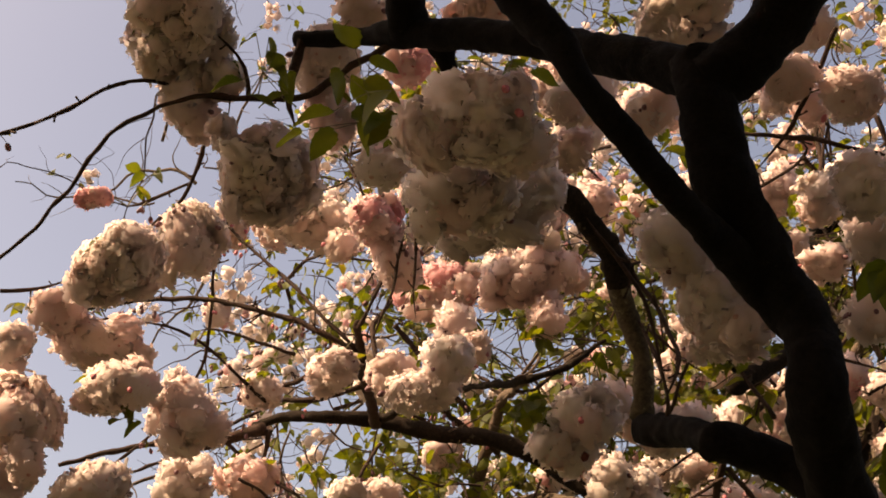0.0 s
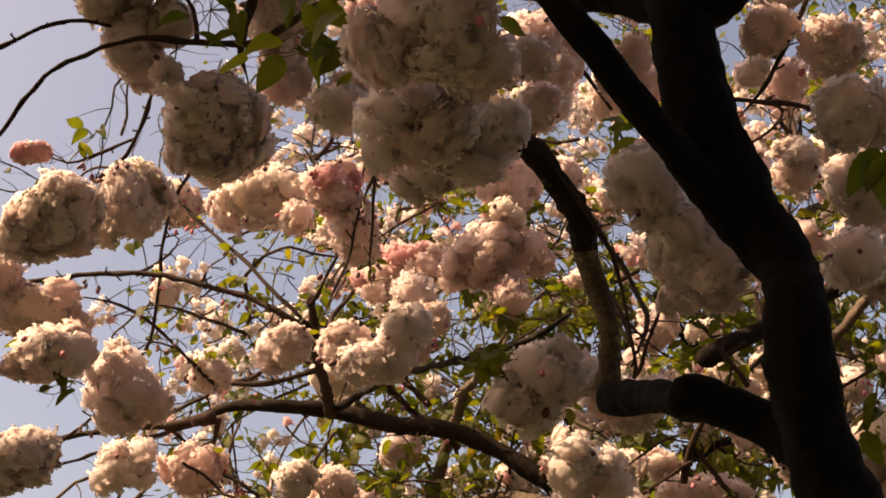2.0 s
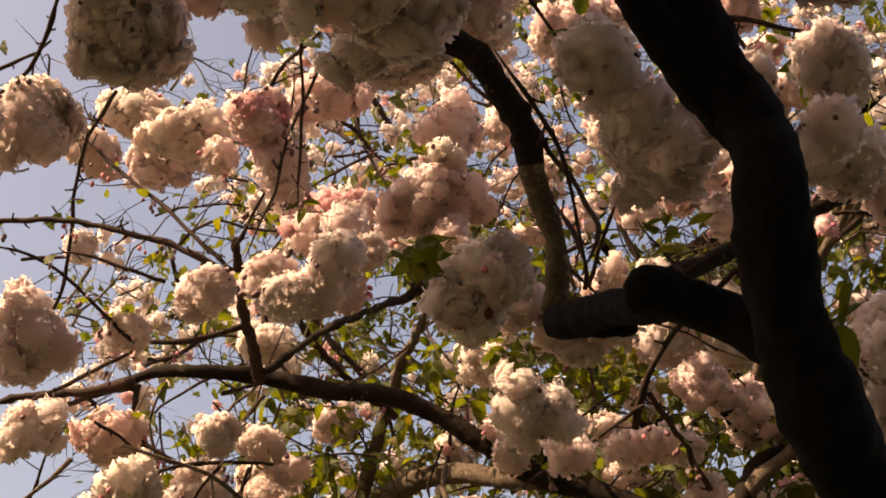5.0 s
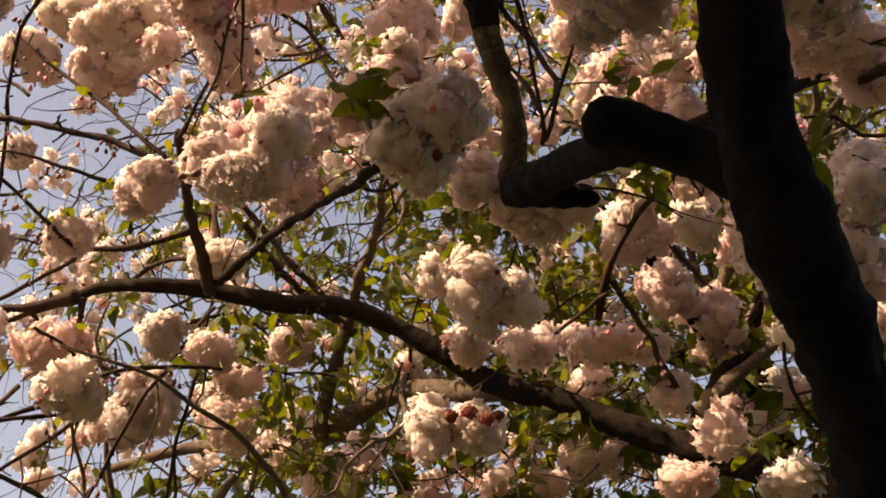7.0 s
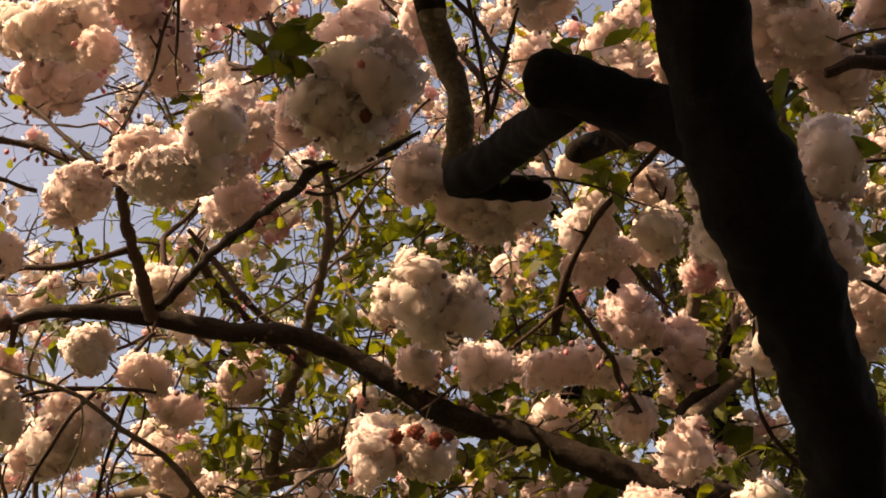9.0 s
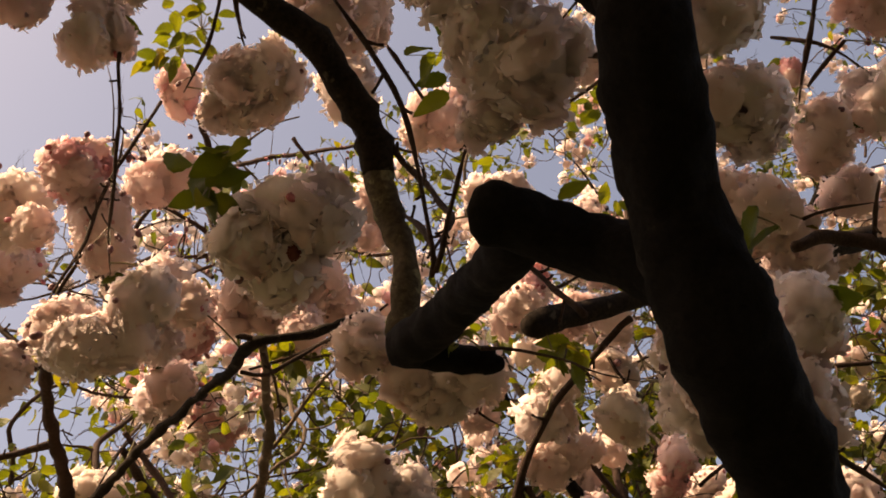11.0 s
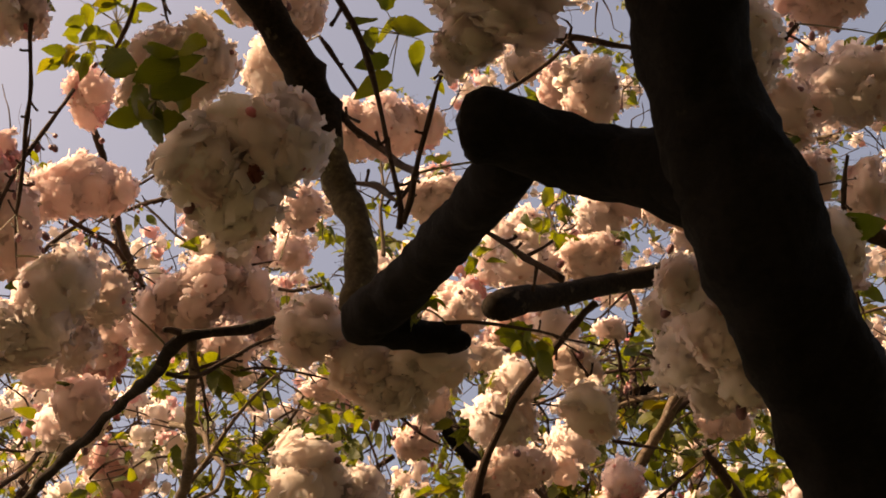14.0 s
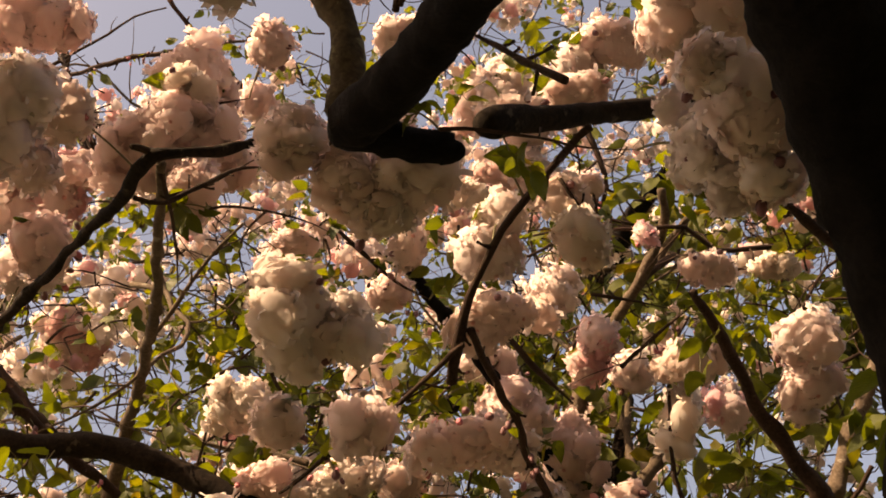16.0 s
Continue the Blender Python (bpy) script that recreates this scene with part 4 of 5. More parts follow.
wood('branch', (-0.571, 3.300, 3.820, 0.0088), (-0.547, 3.367, 3.794, 0.0099), (-0.436, 3.433, 3.632, 0.0106), (-0.349, 3.500, 3.536, 0.0115))
wood('twig', (-0.267, 2.800, 4.451, 0.0093), (-0.194, 2.833, 4.129, 0.0081), (-0.166, 2.867, 3.974, 0.0074), (-0.093, 2.900, 3.809, 0.0067))
wood('twig', (-0.213, 2.800, 3.946, 0.0054), (-0.162, 2.825, 3.983, 0.0055), (-0.101, 2.850, 4.016, 0.0056))
wood('branch', (1.245, 3.700, 4.408, 0.0114), (1.222, 3.700, 4.241, 0.0120), (1.198, 3.700, 4.086, 0.0125))
wood('twig', (1.321, 2.900, 2.939, 0.0054), (1.241, 2.950, 2.943, 0.0054), (1.137, 3.000, 2.924, 0.0055))
wood('brown_limb', (0.698, 3.290, 2.756, 0.0277), (0.756, 3.343, 2.887, 0.0256), (0.823, 3.395, 3.011, 0.0232), (0.910, 3.447, 3.072, 0.0203), (0.950, 3.500, 3.111, 0.0172))
wood('lit_branch', (0.942, 3.500, 3.109, 0.0125), (0.986, 3.500, 3.195, 0.0111), (1.008, 3.500, 3.296, 0.0097), (1.054, 3.500, 3.428, 0.0082))
wood('lit_branch', (0.924, 3.500, 3.098, 0.0109), (0.992, 3.467, 3.130, 0.0093), (1.041, 3.433, 3.158, 0.0077), (1.098, 3.400, 3.207, 0.0061))
wood('twig', (1.25, 0.9, 2.75, 0.006), (1.0, 1.0, 2.58, 0.0045), (0.845, 1.035, 2.49, 0.0035))

cluster(-0.365, 1.4, 3.526, 0.125, 0.069, 0, 2, 0)
cluster(-0.413, 1.472, 3.49, 0.079, 0.063, 0, 0, 0)
cluster(-0.404, 1.547, 3.422, 0.074, 0.079, 0, 0, 2)
cluster(-0.32, 1.524, 3.469, 0.053, 0.05, 0, 2, 0)
cluster(-0.249, 1.644, 3.288, 0.113, 0.108, 0, 0, 0)
cluster(-0.305, 1.548, 3.328, 0.036, 0.055, 0, 0, 0)
cluster(-0.162, 1.698, 3.625, 0.091, 0.074, 0, 0, 0)
cluster(-0.176, 1.764, 3.52, 0.064, 0.088, 1, 1, 0)
cluster(-0.03, 1.593, 3.639, 0.064, 0.045, 0, 0, 0)
cluster(0.283, 1.148, 2.88, 0.059, 0.066, 0, 0, 0)
cluster(0.363, 1.154, 2.902, 0.076, 0.076, 0, 0, 2)
cluster(0.383, 1.224, 2.887, 0.056, 0.056, 0, 0, 0)
cluster(0.274, 1.322, 2.889, 0.085, 0.072, 0, 0, 0)
cluster(0.33, 1.431, 2.934, 0.083, 0.074, 0, 0, 0)
cluster(0.238, 1.491, 2.921, 0.059, 0.039, 0, 0, 0)
cluster(0.077, 1.489, 3.11, 0.065, 0.055, 0, 3, 0)
cluster(0.202, 1.745, 3.713, 0.094, 0.054, 1, 0, 0)
cluster(0.639, 1.642, 3.452, 0.113, 0.065, 0, 0, 0)
cluster(-0.006, 1.845, 3.692, 0.077, 0.063, 2, 0, 1)
cluster(-0.353, 2.27, 3.498, 0.065, 0.059, 1, 0, 2)
cluster(-0.455, 2.276, 3.607, 0.112, 0.072, 0, 1, 0)
cluster(-0.595, 1.653, 3.117, 0.091, 0.095, 0, 1, 2)
cluster(-0.554, 1.844, 3.284, 0.09, 0.104, 0, 1, 0)
cluster(-0.74, 1.715, 3.368, 0.036, 0.028, 2, 0, 5)
cluster(-0.901, 1.878, 3.179, 0.069, 0.075, 1, 2, 0)
cluster(-0.848, 1.994, 3.129, 0.108, 0.076, 1, 0, 0)
cluster(-0.725, 1.899, 2.954, 0.097, 0.065, 0, 2, 2)
cluster(-0.876, 1.808, 2.854, 0.088, 0.105, 1, 0, 2)
cluster(-0.937, 1.783, 3.053, 0.067, 0.056, 0, 0, 0)
cluster(-0.711, 1.871, 2.709, 0.085, 0.077, 0, 1, 0)
cluster(-0.92, 1.828, 2.737, 0.06, 0.074, 0, 2, 0)
cluster(-0.72, 2.201, 3.011, 0.098, 0.081, 0, 3, 0)
cluster(-0.968, 2.643, 3.036, 0.09, 0.069, 0, 2, 0)
cluster(-0.871, 2.855, 3.101, 0.099, 0.072, 1, 2, 2)
cluster(-0.186, 2.656, 3.542, 0.112, 0.093, 2, 0, 3)
cluster(0.113, 2.558, 3.48, 0.118, 0.08, 1, 0, 0)
cluster(-0.143, 2.132, 3.012, 0.061, 0.066, 0, 0, 0)
cluster(0.014, 2.094, 3.006, 0.062, 0.059, 0, 0, 0)
cluster(-0.065, 2.117, 2.957, 0.096, 0.055, 0, 1, 0)
cluster(0.049, 2.183, 3.08, 0.048, 0.046, 1, 0, 3)
cluster(-0.384, 2.349, 3.165, 0.081, 0.063, 0, 2, 0)
cluster(-0.729, 2.604, 3.273, 0.068, 0.051, 0, 3, 0)
cluster(0.376, 1.695, 2.652, 0.063, 0.071, 0, 0, 2)
cluster(0.322, 1.683, 2.606, 0.043, 0.043, 0, 0, 0)
cluster(0.346, 1.731, 2.606, 0.056, 0.046, 0, 0, 0)
cluster(0.583, 1.549, 2.867, 0.064, 0.076, 0, 0, 0)
cluster(0.619, 1.597, 2.79, 0.084, 0.077, 0, 0, 0)
cluster(0.669, 1.613, 2.75, 0.067, 0.06, 0, 0, 0)
cluster(0.616, 1.666, 2.747, 0.048, 0.034, 0, 0, 0)
cluster(0.327, 2.343, 2.765, 0.077, 0.073, 0, 2, 0)
cluster(0.386, 2.371, 2.75, 0.049, 0.06, 0, 0, 0)
cluster(0.272, 2.549, 2.755, 0.049, 0.039, 1, 2, 0)
cluster(0.389, 2.613, 2.768, 0.055, 0.05, 0, 0, 0)
cluster(0.426, 2.189, 2.838, 0.063, 0.048, 0, 0, 0)
cluster(0.506, 2.205, 2.826, 0.072, 0.053, 0, 0, 0)
cluster(0.458, 2.223, 2.804, 0.055, 0.037, 0, 0, 0)
cluster(0.367, 2.135, 2.87, 0.045, 0.043, 0, 0, 0)
cluster(0.835, 1.74, 3.332, 0.057, 0.052, 1, 2, 0)
cluster(0.932, 1.766, 3.284, 0.071, 0.059, 1, 1, 2)
cluster(0.909, 1.832, 3.524, 0.062, 0.052, 0, 0, 0)
cluster(0.863, 2.092, 3.258, 0.061, 0.061, 0, 1, 0)
cluster(0.885, 1.414, 2.835, 0.06, 0.054, 0, 0, 0)
cluster(0.902, 1.648, 2.877, 0.063, 0.051, 0, 3, 0)
cluster(0.908, 1.765, 2.802, 0.074, 0.048, 0, 0, 0)
cluster(0.854, 1.557, 2.696, 0.046, 0.056, 0, 2, 0)
cluster(0.384, 1.724, 3.362, 0.048, 0.043, 0, 0, 0)
cluster(0.55, 1.791, 3.351, 0.063, 0.061, 0, 0, 1)
cluster(0.37, 1.842, 3.341, 0.057, 0.045, 1, 0, 0)
cluster(0.913, 1.866, 2.524, 0.042, 0.046, 0, 2, 0)
cluster(0.895, 1.913, 2.462, 0.039, 0.054, 0, 0, 0)
cluster(0.936, 1.927, 2.6, 0.047, 0.055, 0, 1, 0)
cluster(0.782, 1.901, 2.554, 0.037, 0.035, 0, 0, 0)
cluster(0.808, 1.931, 2.518, 0.045, 0.048, 0, 0, 0)
cluster(0.783, 2.001, 2.554, 0.03, 0.037, 0, 0, 0)
cluster(0.829, 2.001, 2.503, 0.036, 0.036, 0, 2, 0)
cluster(0.775, 1.99, 2.621, 0.019, 0.025, 0, 0, 0)
cluster(0.852, 1.934, 2.52, 0.027, 0.035, 1, 0, 0)
cluster(0.804, 2.026, 2.522, 0.03, 0.024, 0, 0, 0)
cluster(-0.586, 2.498, 2.773, 0.079, 0.066, 0, 1, 2)
cluster(-0.391, 2.488, 2.864, 0.05, 0.053, 0, 3, 0)
cluster(-0.52, 2.719, 2.829, 0.082, 0.09, 0, 0, 0)
cluster(-0.604, 2.756, 2.793, 0.064, 0.064, 1, 0, 0)
cluster(-0.666, 3.514, 3.161, 0.119, 0.108, 1, 2, 2)
cluster(-0.4, 2.76, 2.97, 0.078, 0.056, 1, 0, 1)
cluster(-0.416, 2.981, 3.002, 0.075, 0.054, 0, 2, 0)
cluster(-0.471, 3.573, 3.416, 0.085, 0.067, 1, 0, 0)
cluster(0.15, 2.647, 2.628, 0.066, 0.069, 0, 0, 2)
cluster(0.242, 2.664, 2.627, 0.062, 0.069, 0, 0, 3)
cluster(-0.484, 4.051, 3.142, 0.133, 0.088, 0, 2, 0)
cluster(-0.582, 3.204, 3.536, 0.088, 0.077, 0, 2, 0)
cluster(0.715, 3.269, 3.243, 0.086, 0.099, 1, 1, 1)
cluster(0.837, 3.401, 3.195, 0.086, 0.082, 1, 0, 0)
cluster(0.749, 2.719, 2.593, 0.053, 0.074, 0, 0, 0)
cluster(0.665, 2.947, 2.782, 0.054, 0.067, 1, 1, 0)
cluster(0.414, 4.017, 3.072, 0.114, 0.088, 1, 2, 0)
cluster(0.66, 2.837, 2.523, 0.069, 0.052, 1, 1, 2)
cluster(0.849, 2.738, 2.459, 0.071, 0.043, 0, 3, 0)
cluster(0.254, 3.844, 2.934, 0.083, 0.054, 0, 2, 0)
cluster(0.149, 2.608, 3.734, 0.093, 0.108, 1, 2, 0)
cluster(-0.719, 2.71, 3.96, 0.125, 0.114, 1, 1, 2)
cluster(-0.766, 2.557, 3.983, 0.119, 0.078, 0, 0, 2)
cluster(-0.854, 2.515, 3.817, 0.076, 0.092, 1, 0, 3)
cluster(-0.9, 2.587, 3.553, 0.048, 0.058, 0, 0, 0)
cluster(0.621, 2.862, 3.653, 0.087, 0.08, 2, 2, 0)
cluster(0.754, 2.97, 3.672, 0.077, 0.07, 1, 0, 0)
cluster(0.569, 2.909, 3.899, 0.066, 0.066, 1, 3, 0)
cluster(1.033, 2.281, 3.182, 0.102, 0.078, 0, 2, 0)
cluster(1.139, 2.389, 3.177, 0.082, 0.087, 1, 2, 0)
cluster(0.824, 2.771, 3.431, 0.072, 0.058, 0, 0, 0)
cluster(0.329, 2.466, 3.631, 0.054, 0.054, 1, 0, 2)
cluster(0.616, 2.495, 3.622, 0.088, 0.054, 0, 1, 0)
cluster(0.789, 2.776, 3.761, 0.09, 0.084, 0, 2, 0)
cluster(0.683, 3.243, 3.373, 0.062, 0.046, 0, 1, 0)
cluster(0.748, 2.376, 2.845, 0.055, 0.048, 0, 0, 0)
cluster(0.752, 2.411, 2.978, 0.048, 0.043, 1, 0, 0)
cluster(0.189, 2.009, 3.469, 0.103, 0.072, 0, 2, 0)
cluster(0.143, 2.048, 3.463, 0.075, 0.056, 0, 0, 0)
cluster(-0.114, 2.34, 4.034, 0.075, 0.078, 2, 2, 4)
cluster(-0.112, 2.401, 3.759, 0.098, 0.093, 1, 0, 0)
cluster(0.366, 1.978, 3.619, 0.108, 0.1, 1, 0, 0)
cluster(0.342, 2.145, 3.644, 0.073, 0.091, 0, 1, 0)
cluster(0.527, 2.483, 3.939, 0.103, 0.095, 1, 0, 0)
cluster(0.455, 2.489, 3.911, 0.054, 0.067, 1, 1, 0)
cluster(0.632, 2.519, 3.948, 0.068, 0.063, 2, 0, 0)
cluster(0.043, 2.66, 3.611, 0.064, 0.052, 0, 0, 0)
cluster(0.142, 2.671, 3.557, 0.111, 0.076, 1, 1, 0)
cluster(-0.113, 2.55, 3.247, 0.075, 0.054, 1, 2, 2)
cluster(-0.051, 1.853, 3.485, 0.062, 0.089, 0, 2, 4)
cluster(0.833, 2.241, 3.683, 0.052, 0.04, 0, 0, 0)
cluster(0.922, 2.339, 3.725, 0.064, 0.059, 1, 0, 0)
cluster(1.426, 2.17, 3.59, 0.087, 0.063, 1, 1, 0)
cluster(1.342, 2.182, 3.303, 0.087, 0.067, 0, 0, 0)
cluster(1.194, 2.184, 3.243, 0.068, 0.068, 0, 2, 0)
cluster(1.256, 2.325, 3.24, 0.063, 0.05, 0, 0, 0)
cluster(1.278, 2.247, 3.082, 0.046, 0.06, 0, 0, 0)
cluster(1.264, 2.317, 3.635, 0.032, 0.049, 2, 2, 3)
cluster(1.357, 2.767, 3.511, 0.054, 0.035, 1, 2, 2)
cluster(0.762, 2.567, 3.463, 0.062, 0.055, 0, 1, 0)
cluster(0.881, 2.509, 3.357, 0.075, 0.052, 1, 2, 1)
cluster(0.62, 2.573, 3.34, 0.05, 0.041, 0, 0, 0)
cluster(0.826, 2.663, 3.503, 0.054, 0.054, 1, 0, 0)
cluster(-0.006, 2.191, 3.16, 0.051, 0.072, 0, 0, 0)
cluster(-0.03, 2.269, 3.1, 0.052, 0.054, 0, 0, 0)
cluster(-0.174, 2.666, 3.331, 0.079, 0.063, 0, 0, 2)
cluster(-0.507, 3.806, 4.268, 0.107, 0.08, 2, 2, 0)
cluster(0.159, 2.483, 3.55, 0.059, 0.05, 0, 1, 0)
cluster(0.144, 2.577, 3.356, 0.093, 0.069, 1, 0, 0)
cluster(0.264, 2.751, 3.864, 0.048, 0.048, 1, 0, 2)
cluster(0.12, 3.173, 3.332, 0.08, 0.07, 0, 3, 0)
cluster(0.288, 3.017, 3.656, 0.059, 0.032, 1, 3, 0)
cluster(0.621, 2.473, 2.946, 0.055, 0.059, 0, 0, 0)
cluster(0.661, 2.442, 2.996, 0.047, 0.048, 0, 2, 0)
cluster(0.654, 2.828, 3.124, 0.1, 0.056, 1, 0, 0)
cluster(0.631, 2.525, 3.144, 0.043, 0.033, 0, 1, 0)
cluster(0.797, 2.865, 3.201, 0.059, 0.057, 0, 0, 0)
cluster(0.948, 3.224, 3.366, 0.051, 0.056, 2, 0, 0)
cluster(0.548, 2.849, 2.874, 0.096, 0.052, 0, 2, 2)
cluster(0.637, 2.902, 2.873, 0.052, 0.041, 0, 0, 0)
cluster(0.304, 3.229, 3.121, 0.082, 0.052, 0, 2, 2)
cluster(0.435, 3.328, 3.159, 0.064, 0.052, 1, 0, 0)
cluster(0.848, 3.559, 3.292, 0.061, 0.058, 1, 2, 0)
cluster(1.061, 2.648, 3.714, 0.08, 0.067, 1, 0, 0)
cluster(0.984, 2.684, 3.713, 0.059, 0.052, 0, 2, 0)
cluster(1.089, 2.816, 3.147, 0.059, 0.036, 0, 0, 0)
cluster(1.161, 2.739, 2.869, 0.068, 0.052, 0, 1, 0)
cluster(1.16, 2.834, 2.833, 0.065, 0.063, 1, 2, 0)
cluster(1.164, 3.226, 3.102, 0.059, 0.062, 2, 2, 0)
cluster(0.98, 3.013, 2.955, 0.054, 0.086, 0, 2, 0)
cluster(1.009, 2.905, 3.0, 0.066, 0.066, 1, 2, 0)
cluster(1.146, 3.185, 3.641, 0.035, 0.049, 2, 0, 2)
cluster(0.995, 2.964, 3.618, 0.043, 0.032, 0, 1, 0)
cluster(0.526, 2.787, 3.324, 0.05, 0.057, 1, 1, 0)
cluster(0.483, 2.991, 3.407, 0.049, 0.049, 1, 1, 0)
cluster(1.352, 3.073, 3.356, 0.054, 0.035, 0, 3, 0)
cluster(0.15, 3.209, 3.129, 0.074, 0.049, 1, 0, 4)
cluster(0.913, 3.259, 3.335, 0.054, 0.059, 2, 1, 0)
cluster(1.03, 3.348, 3.347, 0.064, 0.056, 0, 2, 0)
cluster(-0.197, 2.129, 3.468, 0.085, 0.075, 2, 1, 3)
cluster(-0.175, 2.237, 3.406, 0.085, 0.09, 1, 1, 0)
cluster(0.377, 1.684, 2.575, 0.007, 0.007, 3, 0, 0)
cluster(0.21, 2.59, 2.629, 0.013, 0.013, 3, 0, 0)
cluster(0.248, 2.585, 2.63, 0.014, 0.014, 3, 0, 0)
cluster(0.279, 2.606, 2.62, 0.013, 0.013, 3, 0, 0)
cluster(0.302, 2.625, 2.633, 0.01, 0.012, 3, 0, 0)

spray(0.118, 1.293, 3.117, 5, 0.09, 1)
spray(0.123, 1.311, 3.068, 5, 0.085, 0)
spray(-0.15, 1.401, 3.326, 6, 0.075, 0)
spray(0.296, 1.628, 3.421, 5, 0.085, 0)
spray(0.3, 1.601, 2.652, 4, 0.075, 0)
spray(-0.648, 1.79, 3.452, 3, 0.06, 0)
spray(0.838, 1.04, 2.48, 2, 0.075, 0)
spray(0.637, 1.858, 2.785, 3, 0.06, 0)
spray(-0.956, 1.835, 3.173, 3, 0.05, 0)
spray(-0.7, 1.923, 2.892, 2, 0.06, 0)
spray(0.122, 2.55, 3.294, 6, 0.06, 1)
spray(-0.475, 2.451, 2.852, 1, 0.07, 0)
spray(0.291, 1.635, 2.66, 1, 0.05, 0)
spray(-0.263, 2.777, 3.405, 4, 0.06, 1)
spray(-0.189, 3.502, 3.272, 12, 0.06, 1)
spray(-0.055, 3.21, 3.419, 9, 0.06, 1)
spray(-0.397, 3.103, 3.42, 5, 0.06, 1)
spray(-0.782, 2.686, 3.36, 5, 0.05, 1)
spray(0.249, 2.66, 3.056, 5, 0.06, 1)
spray(0.689, 2.985, 2.931, 4, 0.06, 1)
spray(-0.427, 3.571, 2.982, 9, 0.06, 1)
spray(0.316, 3.232, 2.856, 9, 0.06, 1)
spray(0.82, 2.899, 2.613, 6, 0.07, 1)
spray(-0.421, 3.123, 2.954, 6, 0.05, 1)
spray(0.892, 2.145, 2.293, 3, 0.09, 0)
spray(0.86, 1.72, 2.55, 2, 0.075, 0)
spray(0.296, 1.635, 2.654, 2, 0.055, 0)
spray(0.573, 1.985, 3.395, 5, 0.09, 0)
spray(0.036, 2.086, 3.854, 10, 0.06, 0)
spray(-0.033, 2.129, 3.874, 7, 0.055, 0)
spray(-0.093, 2.159, 3.901, 5, 0.055, 1)
spray(0.222, 2.005, 3.59, 3, 0.06, 1)
spray(0.649, 2.212, 2.85, 2, 0.07, 1)
spray(0.673, 2.496, 3.403, 4, 0.06, 1)
spray(0.859, 2.578, 3.568, 4, 0.06, 1)
spray(1.007, 2.513, 3.836, 6, 0.06, 1)
spray(0.884, 2.483, 3.881, 5, 0.06, 0)
spray(-0.165, 2.363, 3.387, 4, 0.06, 1)
spray(1.433, 2.806, 3.435, 6, 0.06, 1)
spray(1.438, 2.151, 3.403, 4, 0.06, 1)
spray(0.655, 2.286, 2.945, 3, 0.075, 1)
spray(0.818, 2.523, 3.495, 5, 0.07, 1)
spray(0.279, 2.908, 3.484, 6, 0.07, 1)
spray(0.52, 2.05, 2.767, 6, 0.03, 1)
spray(0.592, 2.842, 3.264, 5, 0.06, 1)
spray(0.992, 2.77, 2.927, 4, 0.08, 1)
spray(0.517, 3.228, 3.444, 8, 0.06, 0)
spray(0.455, 3.386, 3.414, 8, 0.06, 0)
spray(-0.021, 2.867, 3.991, 5, 0.06, 1)
spray(-0.088, 3.576, 4.042, 10, 0.06, 1)
spray(-0.232, 3.53, 4.461, 8, 0.06, 1)
spray(-0.095, 3.668, 3.946, 8, 0.06, 1)
spray(1.291, 3.176, 3.271, 6, 0.06, 1)
spray(1.081, 3.066, 2.821, 6, 0.08, 1)
spray(0.532, 3.316, 3.338, 8, 0.06, 1)
spray(0.933, 3.508, 3.339, 8, 0.06, 1)
spray(0.156, 2.862, 4.262, 6, 0.06, 1)
spray(0.867, 2.867, 3.467, 4, 0.06, 1)
spray(-0.292, 3.075, 3.155, 6, 0.07, 1)

# ---- the crown behind and above: far blossom, leaves and twigs ----
def crooked(start, way, length, r0, r, step=0.12, bend=0.22):
    """Rows of a wandering branch."""
    p, way, rows = np.array(start, float), np.array(way, float), []
    n = max(4, int(length / step))
    for i in range(n + 1):
        rows.append((*p, r0 * (1 - 0.72 * i / n)))
        way = unit(way + r.normal(0, bend, 3) + np.array((0, 0, -0.03)))
        p = p + way * length / n
    return rows


